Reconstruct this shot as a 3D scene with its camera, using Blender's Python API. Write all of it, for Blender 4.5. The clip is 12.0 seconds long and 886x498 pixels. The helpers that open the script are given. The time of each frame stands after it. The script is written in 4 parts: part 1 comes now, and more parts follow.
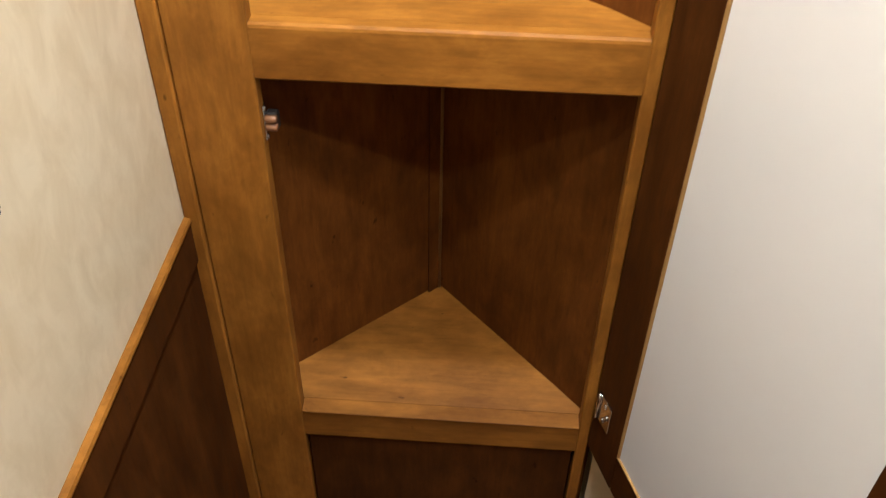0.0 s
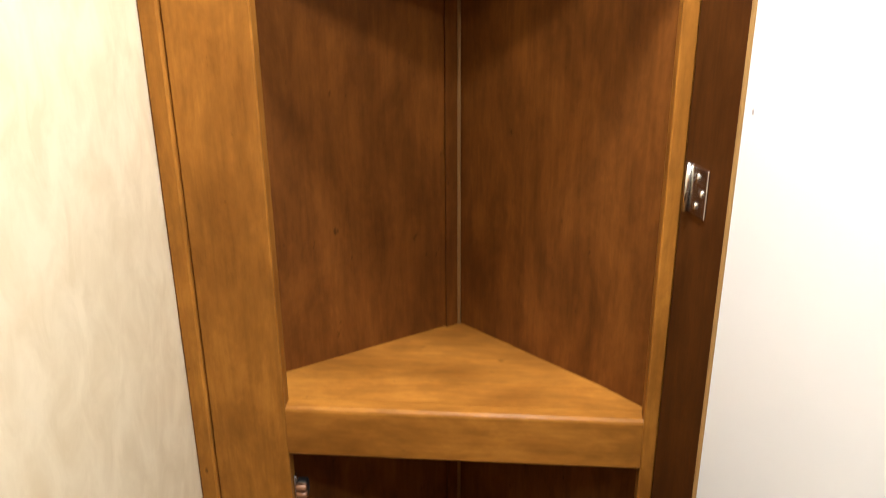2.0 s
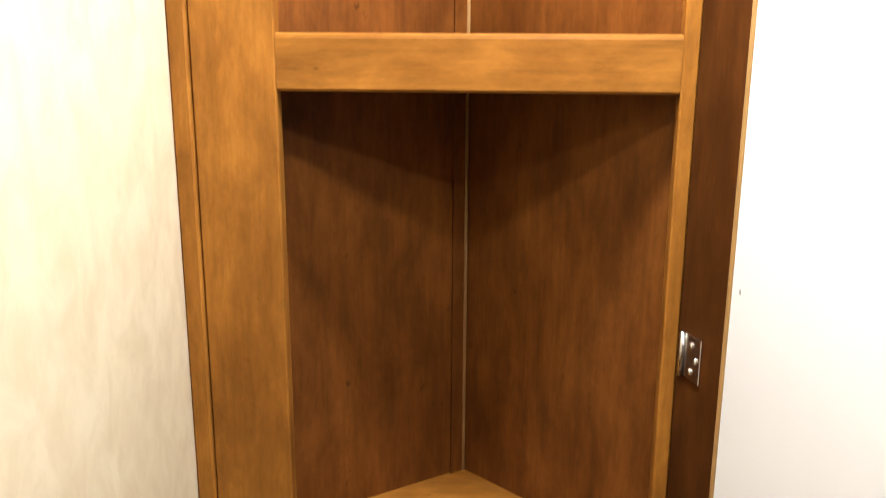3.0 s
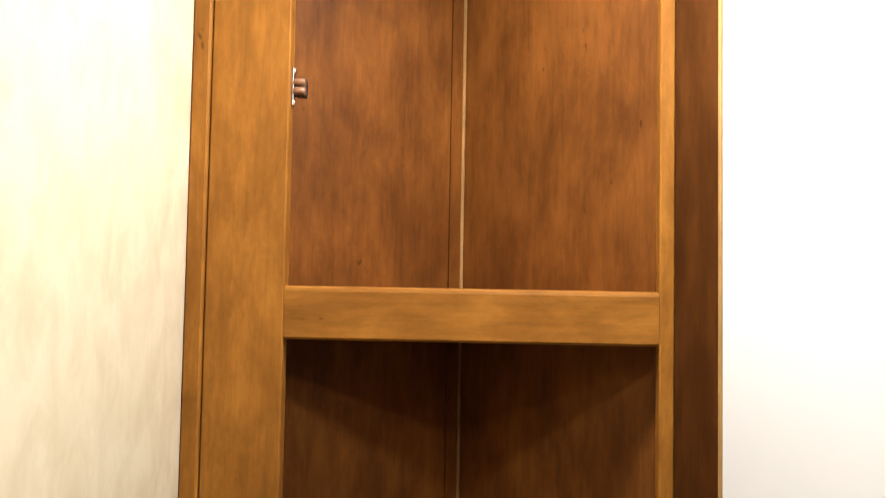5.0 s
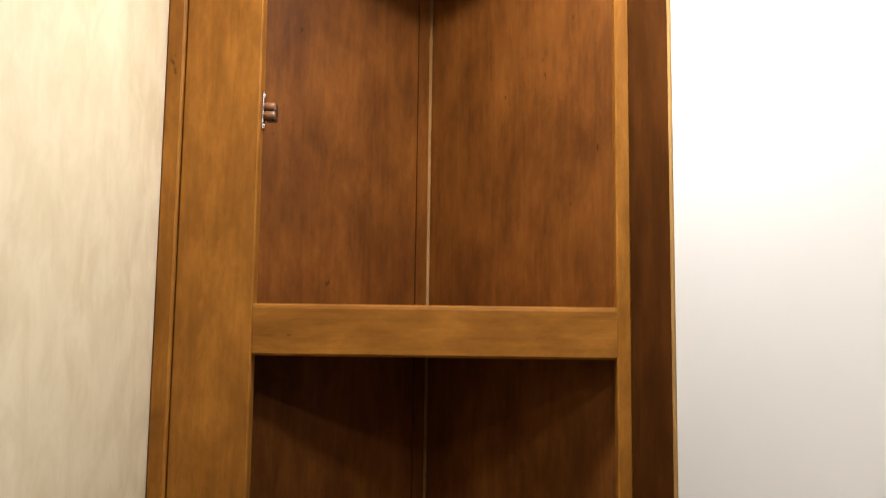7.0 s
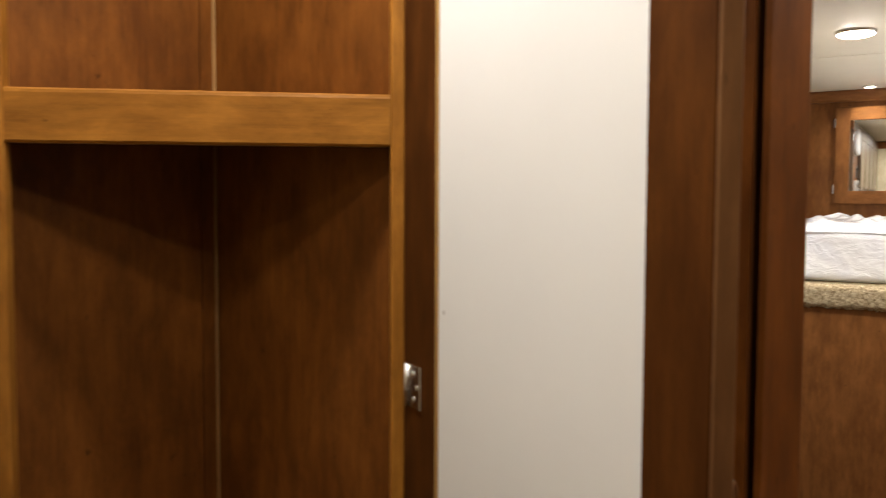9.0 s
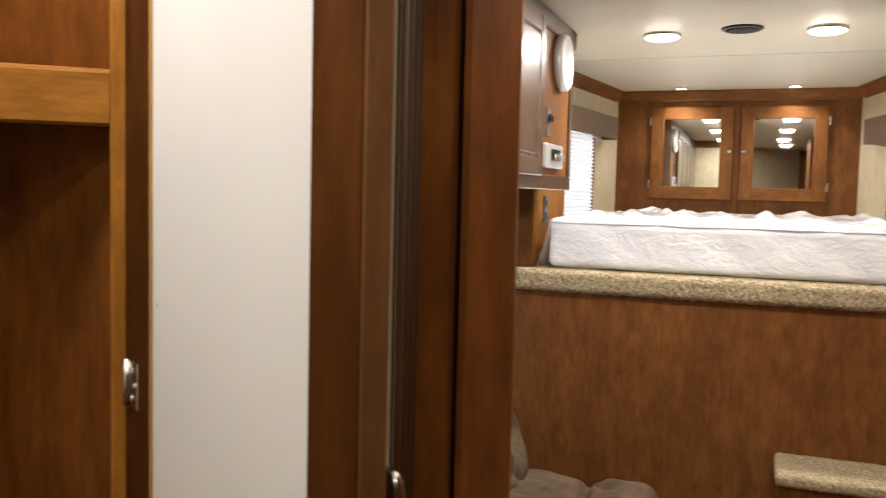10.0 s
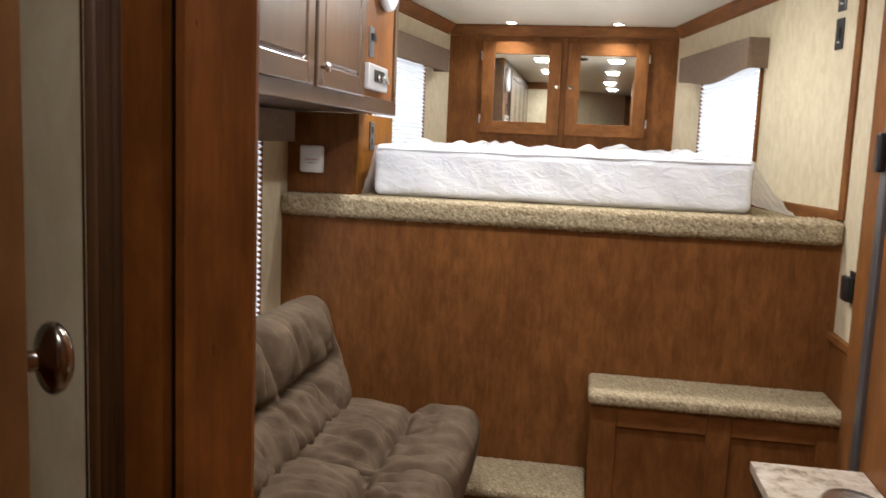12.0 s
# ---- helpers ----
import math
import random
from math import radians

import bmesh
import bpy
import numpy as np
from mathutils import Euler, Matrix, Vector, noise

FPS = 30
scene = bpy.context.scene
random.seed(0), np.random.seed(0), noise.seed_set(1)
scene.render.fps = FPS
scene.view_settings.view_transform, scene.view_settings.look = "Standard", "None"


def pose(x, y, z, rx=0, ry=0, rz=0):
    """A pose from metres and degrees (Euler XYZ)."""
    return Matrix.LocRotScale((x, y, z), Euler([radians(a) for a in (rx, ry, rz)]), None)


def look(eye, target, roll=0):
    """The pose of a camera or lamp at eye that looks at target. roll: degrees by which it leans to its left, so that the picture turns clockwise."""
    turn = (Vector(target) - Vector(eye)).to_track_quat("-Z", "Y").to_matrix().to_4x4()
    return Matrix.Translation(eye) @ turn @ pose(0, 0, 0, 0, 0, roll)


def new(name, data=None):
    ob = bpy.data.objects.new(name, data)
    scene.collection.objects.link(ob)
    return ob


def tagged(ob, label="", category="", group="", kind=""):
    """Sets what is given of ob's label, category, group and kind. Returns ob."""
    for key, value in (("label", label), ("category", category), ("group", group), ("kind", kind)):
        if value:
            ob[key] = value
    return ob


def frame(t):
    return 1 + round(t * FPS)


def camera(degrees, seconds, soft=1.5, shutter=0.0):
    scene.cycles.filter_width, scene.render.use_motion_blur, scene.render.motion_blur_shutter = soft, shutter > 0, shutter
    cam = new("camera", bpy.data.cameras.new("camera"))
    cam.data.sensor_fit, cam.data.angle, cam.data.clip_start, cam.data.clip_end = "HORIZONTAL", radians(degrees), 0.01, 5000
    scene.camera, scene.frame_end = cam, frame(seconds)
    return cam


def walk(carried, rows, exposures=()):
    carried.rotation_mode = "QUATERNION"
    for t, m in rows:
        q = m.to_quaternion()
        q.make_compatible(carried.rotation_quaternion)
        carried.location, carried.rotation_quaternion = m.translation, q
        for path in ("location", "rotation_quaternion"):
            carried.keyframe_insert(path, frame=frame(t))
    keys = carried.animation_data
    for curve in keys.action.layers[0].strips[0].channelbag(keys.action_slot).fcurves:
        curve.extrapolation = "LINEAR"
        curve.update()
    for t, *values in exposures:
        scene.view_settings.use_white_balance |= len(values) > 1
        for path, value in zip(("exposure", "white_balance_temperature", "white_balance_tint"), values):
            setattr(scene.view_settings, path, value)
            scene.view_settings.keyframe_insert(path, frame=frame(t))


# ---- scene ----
FIT_LENS = 55.8
cam = camera(FIT_LENS, 12.0, soft=1.05, shutter=0.4)
# seconds, x, y, z, yaw, pitch, roll
PATH = [
    (0.0, 0.6085, -0.4117, 1.3291, 41.655, -39.756, 1.141),
    (0.5, 0.6167, -0.4124, 1.3600, 39.468, -36.530, 1.572),
    (1.0, 0.6125, -0.3942, 1.4070, 41.370, -30.248, 0.140),
    (1.5, 0.6269, -0.4231, 1.4228, 43.370, -24.993, -0.184),
    (2.0, 0.6311, -0.4298, 1.4656, 43.384, -21.258, -0.410),
    (2.5, 0.6336, -0.4742, 1.4903, 42.038, -16.189, 0.197),
    (3.0, 0.6427, -0.4730, 1.5283, 42.625, -13.516, 0.353),
    (3.5, 0.6424, -0.4803, 1.5541, 42.221, -9.991, 0.409),
    (5.5, 0.6772, -0.5291, 1.5353, 41.371, 7.309, 0.986),
    (6.0, 0.6839, -0.5403, 1.5357, 40.726, 10.194, 0.725),
    (6.5, 0.6863, -0.5382, 1.5281, 40.145, 8.113, 0.729),
    (8.3, 0.7270, -0.4979, 1.4668, 38.124, -2.298, 0.799),
    (8.5, 0.7375, -0.4993, 1.4724, 36.080, -4.152, 0.619),
    (9.0, 0.7646, -0.4704, 1.4330, 30.841, -3.281, 0.235),
    (9.5, 0.8128, -0.4136, 1.4253, 26.009, -3.473, 0.634),
    (10.0, 0.8537, -0.3929, 1.4333, 20.581, -3.895, 1.358),
    (10.5, 0.8754, -0.3817, 1.4174, 16.064, -3.726, 1.535),
    (11.0, 0.8814, -0.3354, 1.3956, 12.147, -3.930, 2.218),
    (11.5, 0.8926, -0.3032, 1.3812, 12.220, -4.927, 1.973),
    (12.0, 0.9013, -0.2933, 1.3588, 9.642, -7.315, 2.382),
]
# seconds, stops, kelvin, tint
EXPOSURES = [(0.0, 0.92, 6100, 10), (1.5, 0.92, 6150, 10), (2.5, 0.68, 6150, 10), (3.7, 0.50, 6200, 10), (5.5, -0.25, 6300, 10), (6.0, -0.48, 6300, 11), (6.7, -0.68, 6350, 11),
             (8.3, -0.60, 6750, 11), (9.5, -0.52, 6700, 10.5), (10.5, -0.43, 6500, 11), (11.3, -0.42, 6300, 11), (12.0, -0.42, 6050, 10)]
walk(cam, [(t, pose(x, y, z, 90 + p, 0, w) @ pose(0, 0, 0, 0, 0, r)) for t, x, y, z, w, p, r in PATH], EXPOSURES)

# ---- world and light ----
world = bpy.data.worlds.new("world")
scene.world = world
world.use_nodes = True
wn = world.node_tree.nodes
sky = wn.new("ShaderNodeTexSky")
sky.sky_type = "NISHITA"
sky.sun_disc = False
sky.sun_elevation, sky.sun_rotation = radians(45), radians(120)
world.node_tree.links.new(sky.outputs[0], wn["Background"].inputs[0])
wn["Background"].inputs[1].default_value = 0.1

WARM = (1.0, 0.972, 0.93)
WHITE = (1.0, 0.99, 0.98)
DAY = (0.93, 0.96, 1.0)
CEIL = 2.1


def area_lamp(name, place, target, size, watts, colour, size_y=None, spread=180):
    data = bpy.data.lights.new(name, "AREA")
    data.energy, data.color, data.size = watts, colour, size
    data.shape = "RECTANGLE" if size_y else "DISK"
    if size_y:
        data.size_y = size_y
    data.spread = radians(spread)
    ob = new(name, data)
    ob.matrix_world = look(place, target)
    return ob


# ceiling fixtures: two in the washroom and a third one added, unseen, to brighten the opening's casing; three pairs in
# the living room, two spots in the nose
BATH_LAMPS = [(0.3045, 0.0026, 8.0), (0.60, -0.28, 3.4), (1.12, -0.30, 4.1)]
ROOM_LAMPS = [(0.45, 3.18, 14.5), (1.07, 3.18, 8.0), (0.45, 2.06, 14.5), (1.07, 2.06, 10.0), (0.45, 0.75, 9.0), (1.07, 0.75, 8.5)]
SPOTS = [(0.38, 4.94, 3.6), (1.02, 4.94, 3.6)]
for x, y, w in BATH_LAMPS:
    area_lamp("ceiling_bulb", (x, y, CEIL - 0.032), (x, y, 0), 0.09, w, WHITE)
for x, y, w in ROOM_LAMPS:
    area_lamp("ceiling_bulb", (x, y, CEIL - 0.032), (x, y, 0), 0.11, w, WARM)
for x, y, w in SPOTS:
    area_lamp("spot_bulb", (x, y, CEIL - 0.012), (x, y, 0), 0.04, w, WARM, spread=120)


# ---- materials ----
def material(name):
    m = bpy.data.materials.new(name)
    m.use_nodes = True
    return m, m.node_tree.nodes, m.node_tree.links, m.node_tree.nodes["Principled BSDF"]


def coords(nodes, links, scale, rotate=(0, 0, 0)):
    tc, mp = nodes.new("ShaderNodeTexCoord"), nodes.new("ShaderNodeMapping")
    links.new(tc.outputs["Object"], mp.inputs[0])
    mp.inputs["Scale"].default_value = scale
    mp.inputs["Rotation"].default_value = rotate
    return mp.outputs[0]


def noise_node(nodes, links, vec, scale, detail=4, rough=0.55, distortion=0.0):
    n = nodes.new("ShaderNodeTexNoise")
    n.inputs["Scale"].default_value, n.inputs["Detail"].default_value = scale, detail
    n.inputs["Roughness"].default_value, n.inputs["Distortion"].default_value = rough, distortion
    links.new(vec, n.inputs["Vector"])
    return n.outputs[0]


def ramp(nodes, links, fac, stops):
    r = nodes.new("ShaderNodeValToRGB")
    while len(r.color_ramp.elements) < len(stops):
        r.color_ramp.elements.new(0.5)
    for e, (pos, col) in zip(r.color_ramp.elements, stops):
        e.position, e.color = pos, (*col, 1)
    links.new(fac, r.inputs[0])
    return r.outputs[0]


def mixed(nodes, links, fac, a, b, mode="MIX"):
    m = nodes.new("ShaderNodeMix")
    m.data_type, m.blend_type = "RGBA", mode
    for sock, val in ((m.inputs[0], fac), (m.inputs[6], a), (m.inputs[7], b)):
        if hasattr(val, "links"):
            links.new(val, sock)
        elif isinstance(val, tuple):
            sock.default_value = (*val, 1)
        else:
            sock.default_value = val
    return m.outputs[2]


def bumped(nodes, links, bsdf, height, strength, distance=0.002):
    b = nodes.new("ShaderNodeBump")
    b.inputs["Strength"].default_value, b.inputs["Distance"].default_value = strength, distance
    links.new(height, b.inputs["Height"])
    links.new(b.outputs[0], bsdf.inputs["Normal"])


def wood(name, axis, light, dark, blotch, rough=0.48, coat=0.04, coat_rough=0.25, gloss=0.10):
    """Stained maple: straight pores and short streaks along one axis, soft stain blotches, dark flecks."""
    m, n, l, b = material(name)

    def along(k, across=1.0):
        return {"x": (k, across, across), "y": (across, k, across), "z": (across, across, k)}[axis]
    pores = noise_node(n, l, coords(n, l, along(0.06)), 200.0, 3, 0.6, 0.05)
    streak = noise_node(n, l, coords(n, l, along(0.22)), 46.0, 5, 0.68, 0.2)
    figure = noise_node(n, l, coords(n, l, along(0.42)), 17.0, 6, 0.70, 0.3)
    big = noise_node(n, l, coords(n, l, along(0.6)), 5.0, 4, 0.62, 0.3)
    fleck = noise_node(n, l, coords(n, l, along(0.5)), 85.0, 2, 0.5)
    mid = tuple((p + q) / 2 for p, q in zip(light, dark))
    col = ramp(n, l, streak, [(0.24, dark), (0.5, mid), (0.78, light)])
    col = mixed(n, l, ramp(n, l, figure, [(0.32, (0.60,) * 3), (0.56, (0, 0, 0))]), col, blotch)
    col = mixed(n, l, ramp(n, l, figure, [(0.54, (0, 0, 0)), (0.74, (0.55,) * 3)]), col, tuple(min(1, c * 1.22) for c in light))
    col = mixed(n, l, ramp(n, l, big, [(0.44, (0, 0, 0)), (0.72, (0.55,) * 3)]), col, blotch)
    col = mixed(n, l, 0.20, col, ramp(n, l, pores, [(0.34, (0.40,) * 3), (0.56, (1.0,) * 3)]), "MULTIPLY")
    col = mixed(n, l, ramp(n, l, fleck, [(0.22, (0.6,) * 3), (0.28, (0, 0, 0))]), col, tuple(c * 0.35 for c in blotch))
    info = n.new("ShaderNodeObjectInfo")
    hsv = n.new("ShaderNodeHueSaturation")
    vr = n.new("ShaderNodeMapRange")
    vr.inputs[3].default_value, vr.inputs[4].default_value = 0.90, 1.1
    l.new(info.outputs["Random"], vr.inputs[0])
    l.new(vr.outputs[0], hsv.inputs["Value"])
    l.new(col, hsv.inputs["Color"])
    l.new(hsv.outputs[0], b.inputs["Base Color"])
    rr = ramp(n, l, figure, [(0.25, (rough - 0.08,) * 3), (0.75, (rough + 0.12,) * 3)])
    l.new(rr, b.inputs["Roughness"])
    b.inputs["Coat Weight"].default_value, b.inputs["Coat Roughness"].default_value = coat, coat_rough
    b.inputs["Specular IOR Level"].default_value = gloss
    bumped(n, l, b, pores, 0.10, 0.0006)
    return m


W_LIGHT, W_DARK, W_BLOTCH = (0.330, 0.137, 0.020), (0.203, 0.076, 0.010), (0.104, 0.035, 0.005)
wood_z = wood("maple_upright", "z", W_LIGHT, W_DARK, W_BLOTCH)
wood_x = wood("maple_level", "x", W_LIGHT, W_DARK, W_BLOTCH)
R_LIGHT, R_DARK, R_BLOTCH = (0.262, 0.107, 0.030), (0.168, 0.063, 0.017), (0.108, 0.037, 0.010)
red_z = wood("cherry_upright", "z", R_LIGHT, R_DARK, R_BLOTCH)
red_x = wood("cherry_level", "x", R_LIGHT, R_DARK, R_BLOTCH)
red_y = wood("cherry_lengthwise", "y", R_LIGHT, R_DARK, R_BLOTCH)
# lining: the maple darkened, compartment shade put into its base colour
inner_shade_z = wood("maple_lining_shaded", "z", (0.166, 0.056, 0.009), (0.091, 0.028, 0.0045), (0.044, 0.0125, 0.0025), 0.55, 0.0, 0.3, 0.08)
DK = (0.082, 0.034, 0.009), (0.050, 0.020, 0.005), (0.030, 0.011, 0.003)
dark_z, dark_x = wood("dark_stain_upright", "z", *DK, 0.58, 0.0), wood("dark_stain_level", "x", *DK, 0.58, 0.0)
SATIN = (0.110, 0.058, 0.025), (0.072, 0.036, 0.015), (0.050, 0.024, 0.010)
satin_z = wood("cabinet_satin_upright", "z", *SATIN, 0.34, 0.7, 0.20, 0.5)
satin_y = wood("cabinet_satin_lengthwise", "y", *SATIN, 0.34, 0.7, 0.20, 0.5)
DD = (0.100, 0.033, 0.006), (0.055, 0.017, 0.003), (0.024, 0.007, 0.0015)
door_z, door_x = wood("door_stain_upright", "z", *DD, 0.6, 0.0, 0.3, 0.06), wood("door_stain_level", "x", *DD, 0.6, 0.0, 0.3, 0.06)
casing_z = wood("casing_stain", "z", (0.300, 0.100, 0.016), (0.175, 0.054, 0.009), (0.075, 0.022, 0.004), 0.5, 0.0, 0.3, 0.12)
# paler, greyer base colour carries the lamplit sheen of the door's edge
edge_z = wood("door_edge_lit", "z", (0.22, 0.100, 0.034), (0.14, 0.060, 0.019), (0.08, 0.032, 0.010), 0.42, 0.2, 0.25, 0.3)
bead_wood = wood("stained_bead", "z", (0.27, 0.145, 0.050), (0.19, 0.095, 0.030), (0.16, 0.08, 0.025), 0.5, 0.0)
pale_wood = wood("raw_wood_edge", "z", (0.46, 0.28, 0.10), (0.33, 0.18, 0.06), (0.36, 0.20, 0.07), 0.6, 0.0)


def wallpaper(name, light, dark):
    m, n, l, b = material(name)
    streak = noise_node(n, l, coords(n, l, (7, 7, 4.0)), 4.0, 6, 0.6, 0.5)
    cloud = noise_node(n, l, coords(n, l, (2, 2, 1.2)), 3.0, 4, 0.6)
    col = ramp(n, l, streak, [(0.34, dark), (0.60, light)])
    patch = noise_node(n, l, coords(n, l, (9, 9, 5.5)), 3.0, 5, 0.7, 0.2)
    col = mixed(n, l, ramp(n, l, patch, [(0.50, (0, 0, 0)), (0.68, (0.45,) * 3)]), col, dark)
    col = mixed(n, l, ramp(n, l, cloud, [(0.35, (0.35,) * 3), (0.7, (0, 0, 0))]), col, dark)
    l.new(col, b.inputs["Base Color"])
    b.inputs["Roughness"].default_value = 0.5
    bumped(n, l, b, streak, 0.10, 0.001)
    return m


cream = wallpaper("cream_wallpaper", (0.655, 0.575, 0.405), (0.545, 0.455, 0.295))


def plain(name, col, rough=0.5, metal=0.0, var=0.08, scale=8.0, bump=0.0, coat=0.0):
    m, n, l, b = material(name)
    f = noise_node(n, l, coords(n, l, (1, 1, 1)), scale, 5, 0.6)
    l.new(ramp(n, l, f, [(0.3, tuple(c * (1 - var) for c in col)), (0.7, tuple(min(1, c * (1 + var)) for c in col))]), b.inputs["Base Color"])
    b.inputs["Roughness"].default_value, b.inputs["Metallic"].default_value = rough, metal
    b.inputs["Coat Weight"].default_value = coat
    if bump:
        bumped(n, l, b, f, bump, 0.002)
    return m


white_board = plain("white_hardboard", (0.745, 0.755, 0.765), 0.42, var=0.025, scale=3.0, bump=0.02)
ceiling_mat = plain("ceiling_vinyl", (0.68, 0.62, 0.50), 0.45, var=0.03, scale=4.0, bump=0.02)
chrome = plain("brushed_nickel", (0.62, 0.60, 0.57), 0.24, 1.0, 0.05, 40)
bronze = plain("antique_nickel", (0.34, 0.30, 0.27), 0.20, 1.0, 0.15, 30)
brown_plastic = plain("brown_plastic_roller", (0.20, 0.09, 0.04), 0.4)
black_plastic = plain("black_plastic", (0.012, 0.012, 0.013), 0.28, var=0.15)
white_plastic = plain("white_plastic", (0.78, 0.77, 0.74), 0.35, var=0.02)
grey_print = plain("grey_print", (0.30, 0.28, 0.28), 0.5)
red_print = plain("faded_red_stamp", (0.56, 0.27, 0.32), 0.5)
silver_plastic = plain("silver_plastic", (0.55, 0.55, 0.56), 0.35, 0.4)
valance_mat = plain("taupe_padded_fabric", (0.165, 0.110, 0.070), 0.85, var=0.18, scale=60, bump=0.25)
navy_enamel = plain("navy_enamel", (0.018, 0.024, 0.050), 0.22, var=0.15)
dark_metal = plain("dull_dark_aluminium", (0.20, 0.20, 0.21), 0.45, 0.8, 0.1, 20)
vinyl_floor = wood("vinyl_plank", "y", (0.20, 0.12, 0.06), (0.12, 0.065, 0.03), (0.14, 0.08, 0.04), 0.45, 0.1)


def carpet_material():
    m, n, l, b = material("speckled_carpet")
    v = coords(n, l, (1, 1, 1))
    a, c = noise_node(n, l, v, 120, 3, 0.7), noise_node(n, l, v, 42, 4, 0.7)
    col = ramp(n, l, a, [(0.30, (0.150, 0.105, 0.056)), (0.47, (0.38, 0.30, 0.185)), (0.66, (0.61, 0.515, 0.35))])
    col = mixed(n, l, ramp(n, l, c, [(0.46, (0, 0, 0)), (0.66, (0.55,) * 3)]), col, (0.24, 0.175, 0.098))
    l.new(col, b.inputs["Base Color"])
    b.inputs["Roughness"].default_value = 0.95
    b.inputs["Specular IOR Level"].default_value = 0.1
    bumped(n, l, b, mixed(n, l, 0.5, a, c), 0.9, 0.007)
    return m


carpet = carpet_material()


def suede_material():
    m, n, l, b = material("taupe_microsuede")
    v = coords(n, l, (1, 1, 1))
    nap, fine = noise_node(n, l, v, 9, 6, 0.65, 0.8), noise_node(n, l, v, 160, 2)
    l.new(ramp(n, l, nap, [(0.3, (0.078, 0.051, 0.031)), (0.7, (0.155, 0.108, 0.068))]), b.inputs["Base Color"])
    b.inputs["Roughness"].default_value = 0.85
    b.inputs["Specular IOR Level"].default_value = 0.15
    bumped(n, l, b, fine, 0.15, 0.001)
    return m


suede = suede_material()


def film_material():
    """Quilted white mattress ticking under clear plastic film."""
    m, n, l, b = material("mattress_in_film")
    quilt = n.new("ShaderNodeTexWave")
    quilt.wave_type, quilt.bands_direction = "BANDS", "DIAGONAL"
    quilt.inputs["Scale"].default_value, quilt.inputs["Distortion"].default_value = 3.0, 3.5
    l.new(coords(n, l, (1, 1, 1)), quilt.inputs["Vector"])
    crease = mixed(n, l, 0.45, noise_node(n, l, coords(n, l, (3, 3, 5), (0.5, 0.9, 0.3)), 2.2, 2, 0.5, 0.3), noise_node(n, l, coords(n, l, (1, 1, 1.6), (0.2, 0.6, 0.1)), 19.0, 3, 0.55, 0.6))
    cross = n.new("ShaderNodeTexWave")
    cross.wave_type, cross.bands_direction = "BANDS", "X"
    cross.inputs["Scale"].default_value, cross.inputs["Distortion"].default_value = 3.0, 3.0
    l.new(coords(n, l, (1, 1, 1), (0, 0.8, 0)), cross.inputs["Vector"])
    both = mixed(n, l, 0.5, quilt.outputs["Color"], cross.outputs["Color"], "MULTIPLY")
    col = ramp(n, l, both, [(0.0, (0.88, 0.90, 0.96)), (0.45, (0.93, 0.95, 0.99))])
    l.new(col, b.inputs["Base Color"])
    b.inputs["Roughness"].default_value = 0.5
    b.inputs["Coat Weight"].default_value, b.inputs["Coat Roughness"].default_value = 0.9, 0.08
    bumped(n, l, b, crease, 0.6, 0.030)
    l.new(b.inputs["Normal"].links[0].from_socket, b.inputs["Coat Normal"])
    return m


film = film_material()


def clear_film():
    m, n, l, b = material("clear_film")
    b.inputs["Base Color"].default_value = (0.92, 0.93, 0.95, 1)
    b.inputs["Roughness"].default_value, b.inputs["IOR"].default_value = 0.15, 1.35
    t, mx = n.new("ShaderNodeBsdfTransparent"), n.new("ShaderNodeMixShader")
    f = noise_node(n, l, coords(n, l, (8, 8, 3)), 3, 5)
    l.new(ramp(n, l, f, [(0.3, (0.70,) * 3), (0.7, (0.95,) * 3)]), mx.inputs[0])
    tl, both = n.new("ShaderNodeBsdfTranslucent"), n.new("ShaderNodeMixShader")
    tl.inputs[0].default_value = (0.95, 0.96, 0.98, 1)
    both.inputs[0].default_value = 0.5
    l.new(b.outputs[0], both.inputs[1])
    l.new(tl.outputs[0], both.inputs[2])
    l.new(t.outputs[0], mx.inputs[1])
    l.new(both.outputs[0], mx.inputs[2])
    l.new(mx.outputs[0], n["Material Output"].inputs[0])
    return m


film_sheet = clear_film()


def glow(name, col, strength):
    m, n, l, b = material(name)
    b.inputs["Base Color"].default_value = (0.9, 0.9, 0.88, 1)
    b.inputs["Emission Color"].default_value = (*col, 1)
    b.inputs["Emission Strength"].default_value = strength
    return m


lens_glow = glow("lamp_lens", (1.0, 0.92, 0.80), 40.0)


def shade_material():
    m, n, l, b = material("pleated_shade")
    b.inputs["Base Color"].default_value = (0.82, 0.82, 0.83, 1)
    b.inputs["Roughness"].default_value = 0.9
    t, mx = n.new("ShaderNodeBsdfTranslucent"), n.new("ShaderNodeMixShader")
    t.inputs[0].default_value = (0.9, 0.9, 0.92, 1)
    mx.inputs[0].default_value = 0.45
    l.new(b.outputs[0], mx.inputs[1])
    l.new(t.outputs[0], mx.inputs[2])
    l.new(mx.outputs[0], n["Material Output"].inputs[0])
    return m


shade_mat = shade_material()


def mirror_material():
    m, n, l, b = material("mirror")
    b.inputs["Base Color"].default_value = (0.86, 0.88, 0.86, 1)
    b.inputs["Metallic"].default_value, b.inputs["Roughness"].default_value = 1.0, 0.015
    return m


mirror = mirror_material()


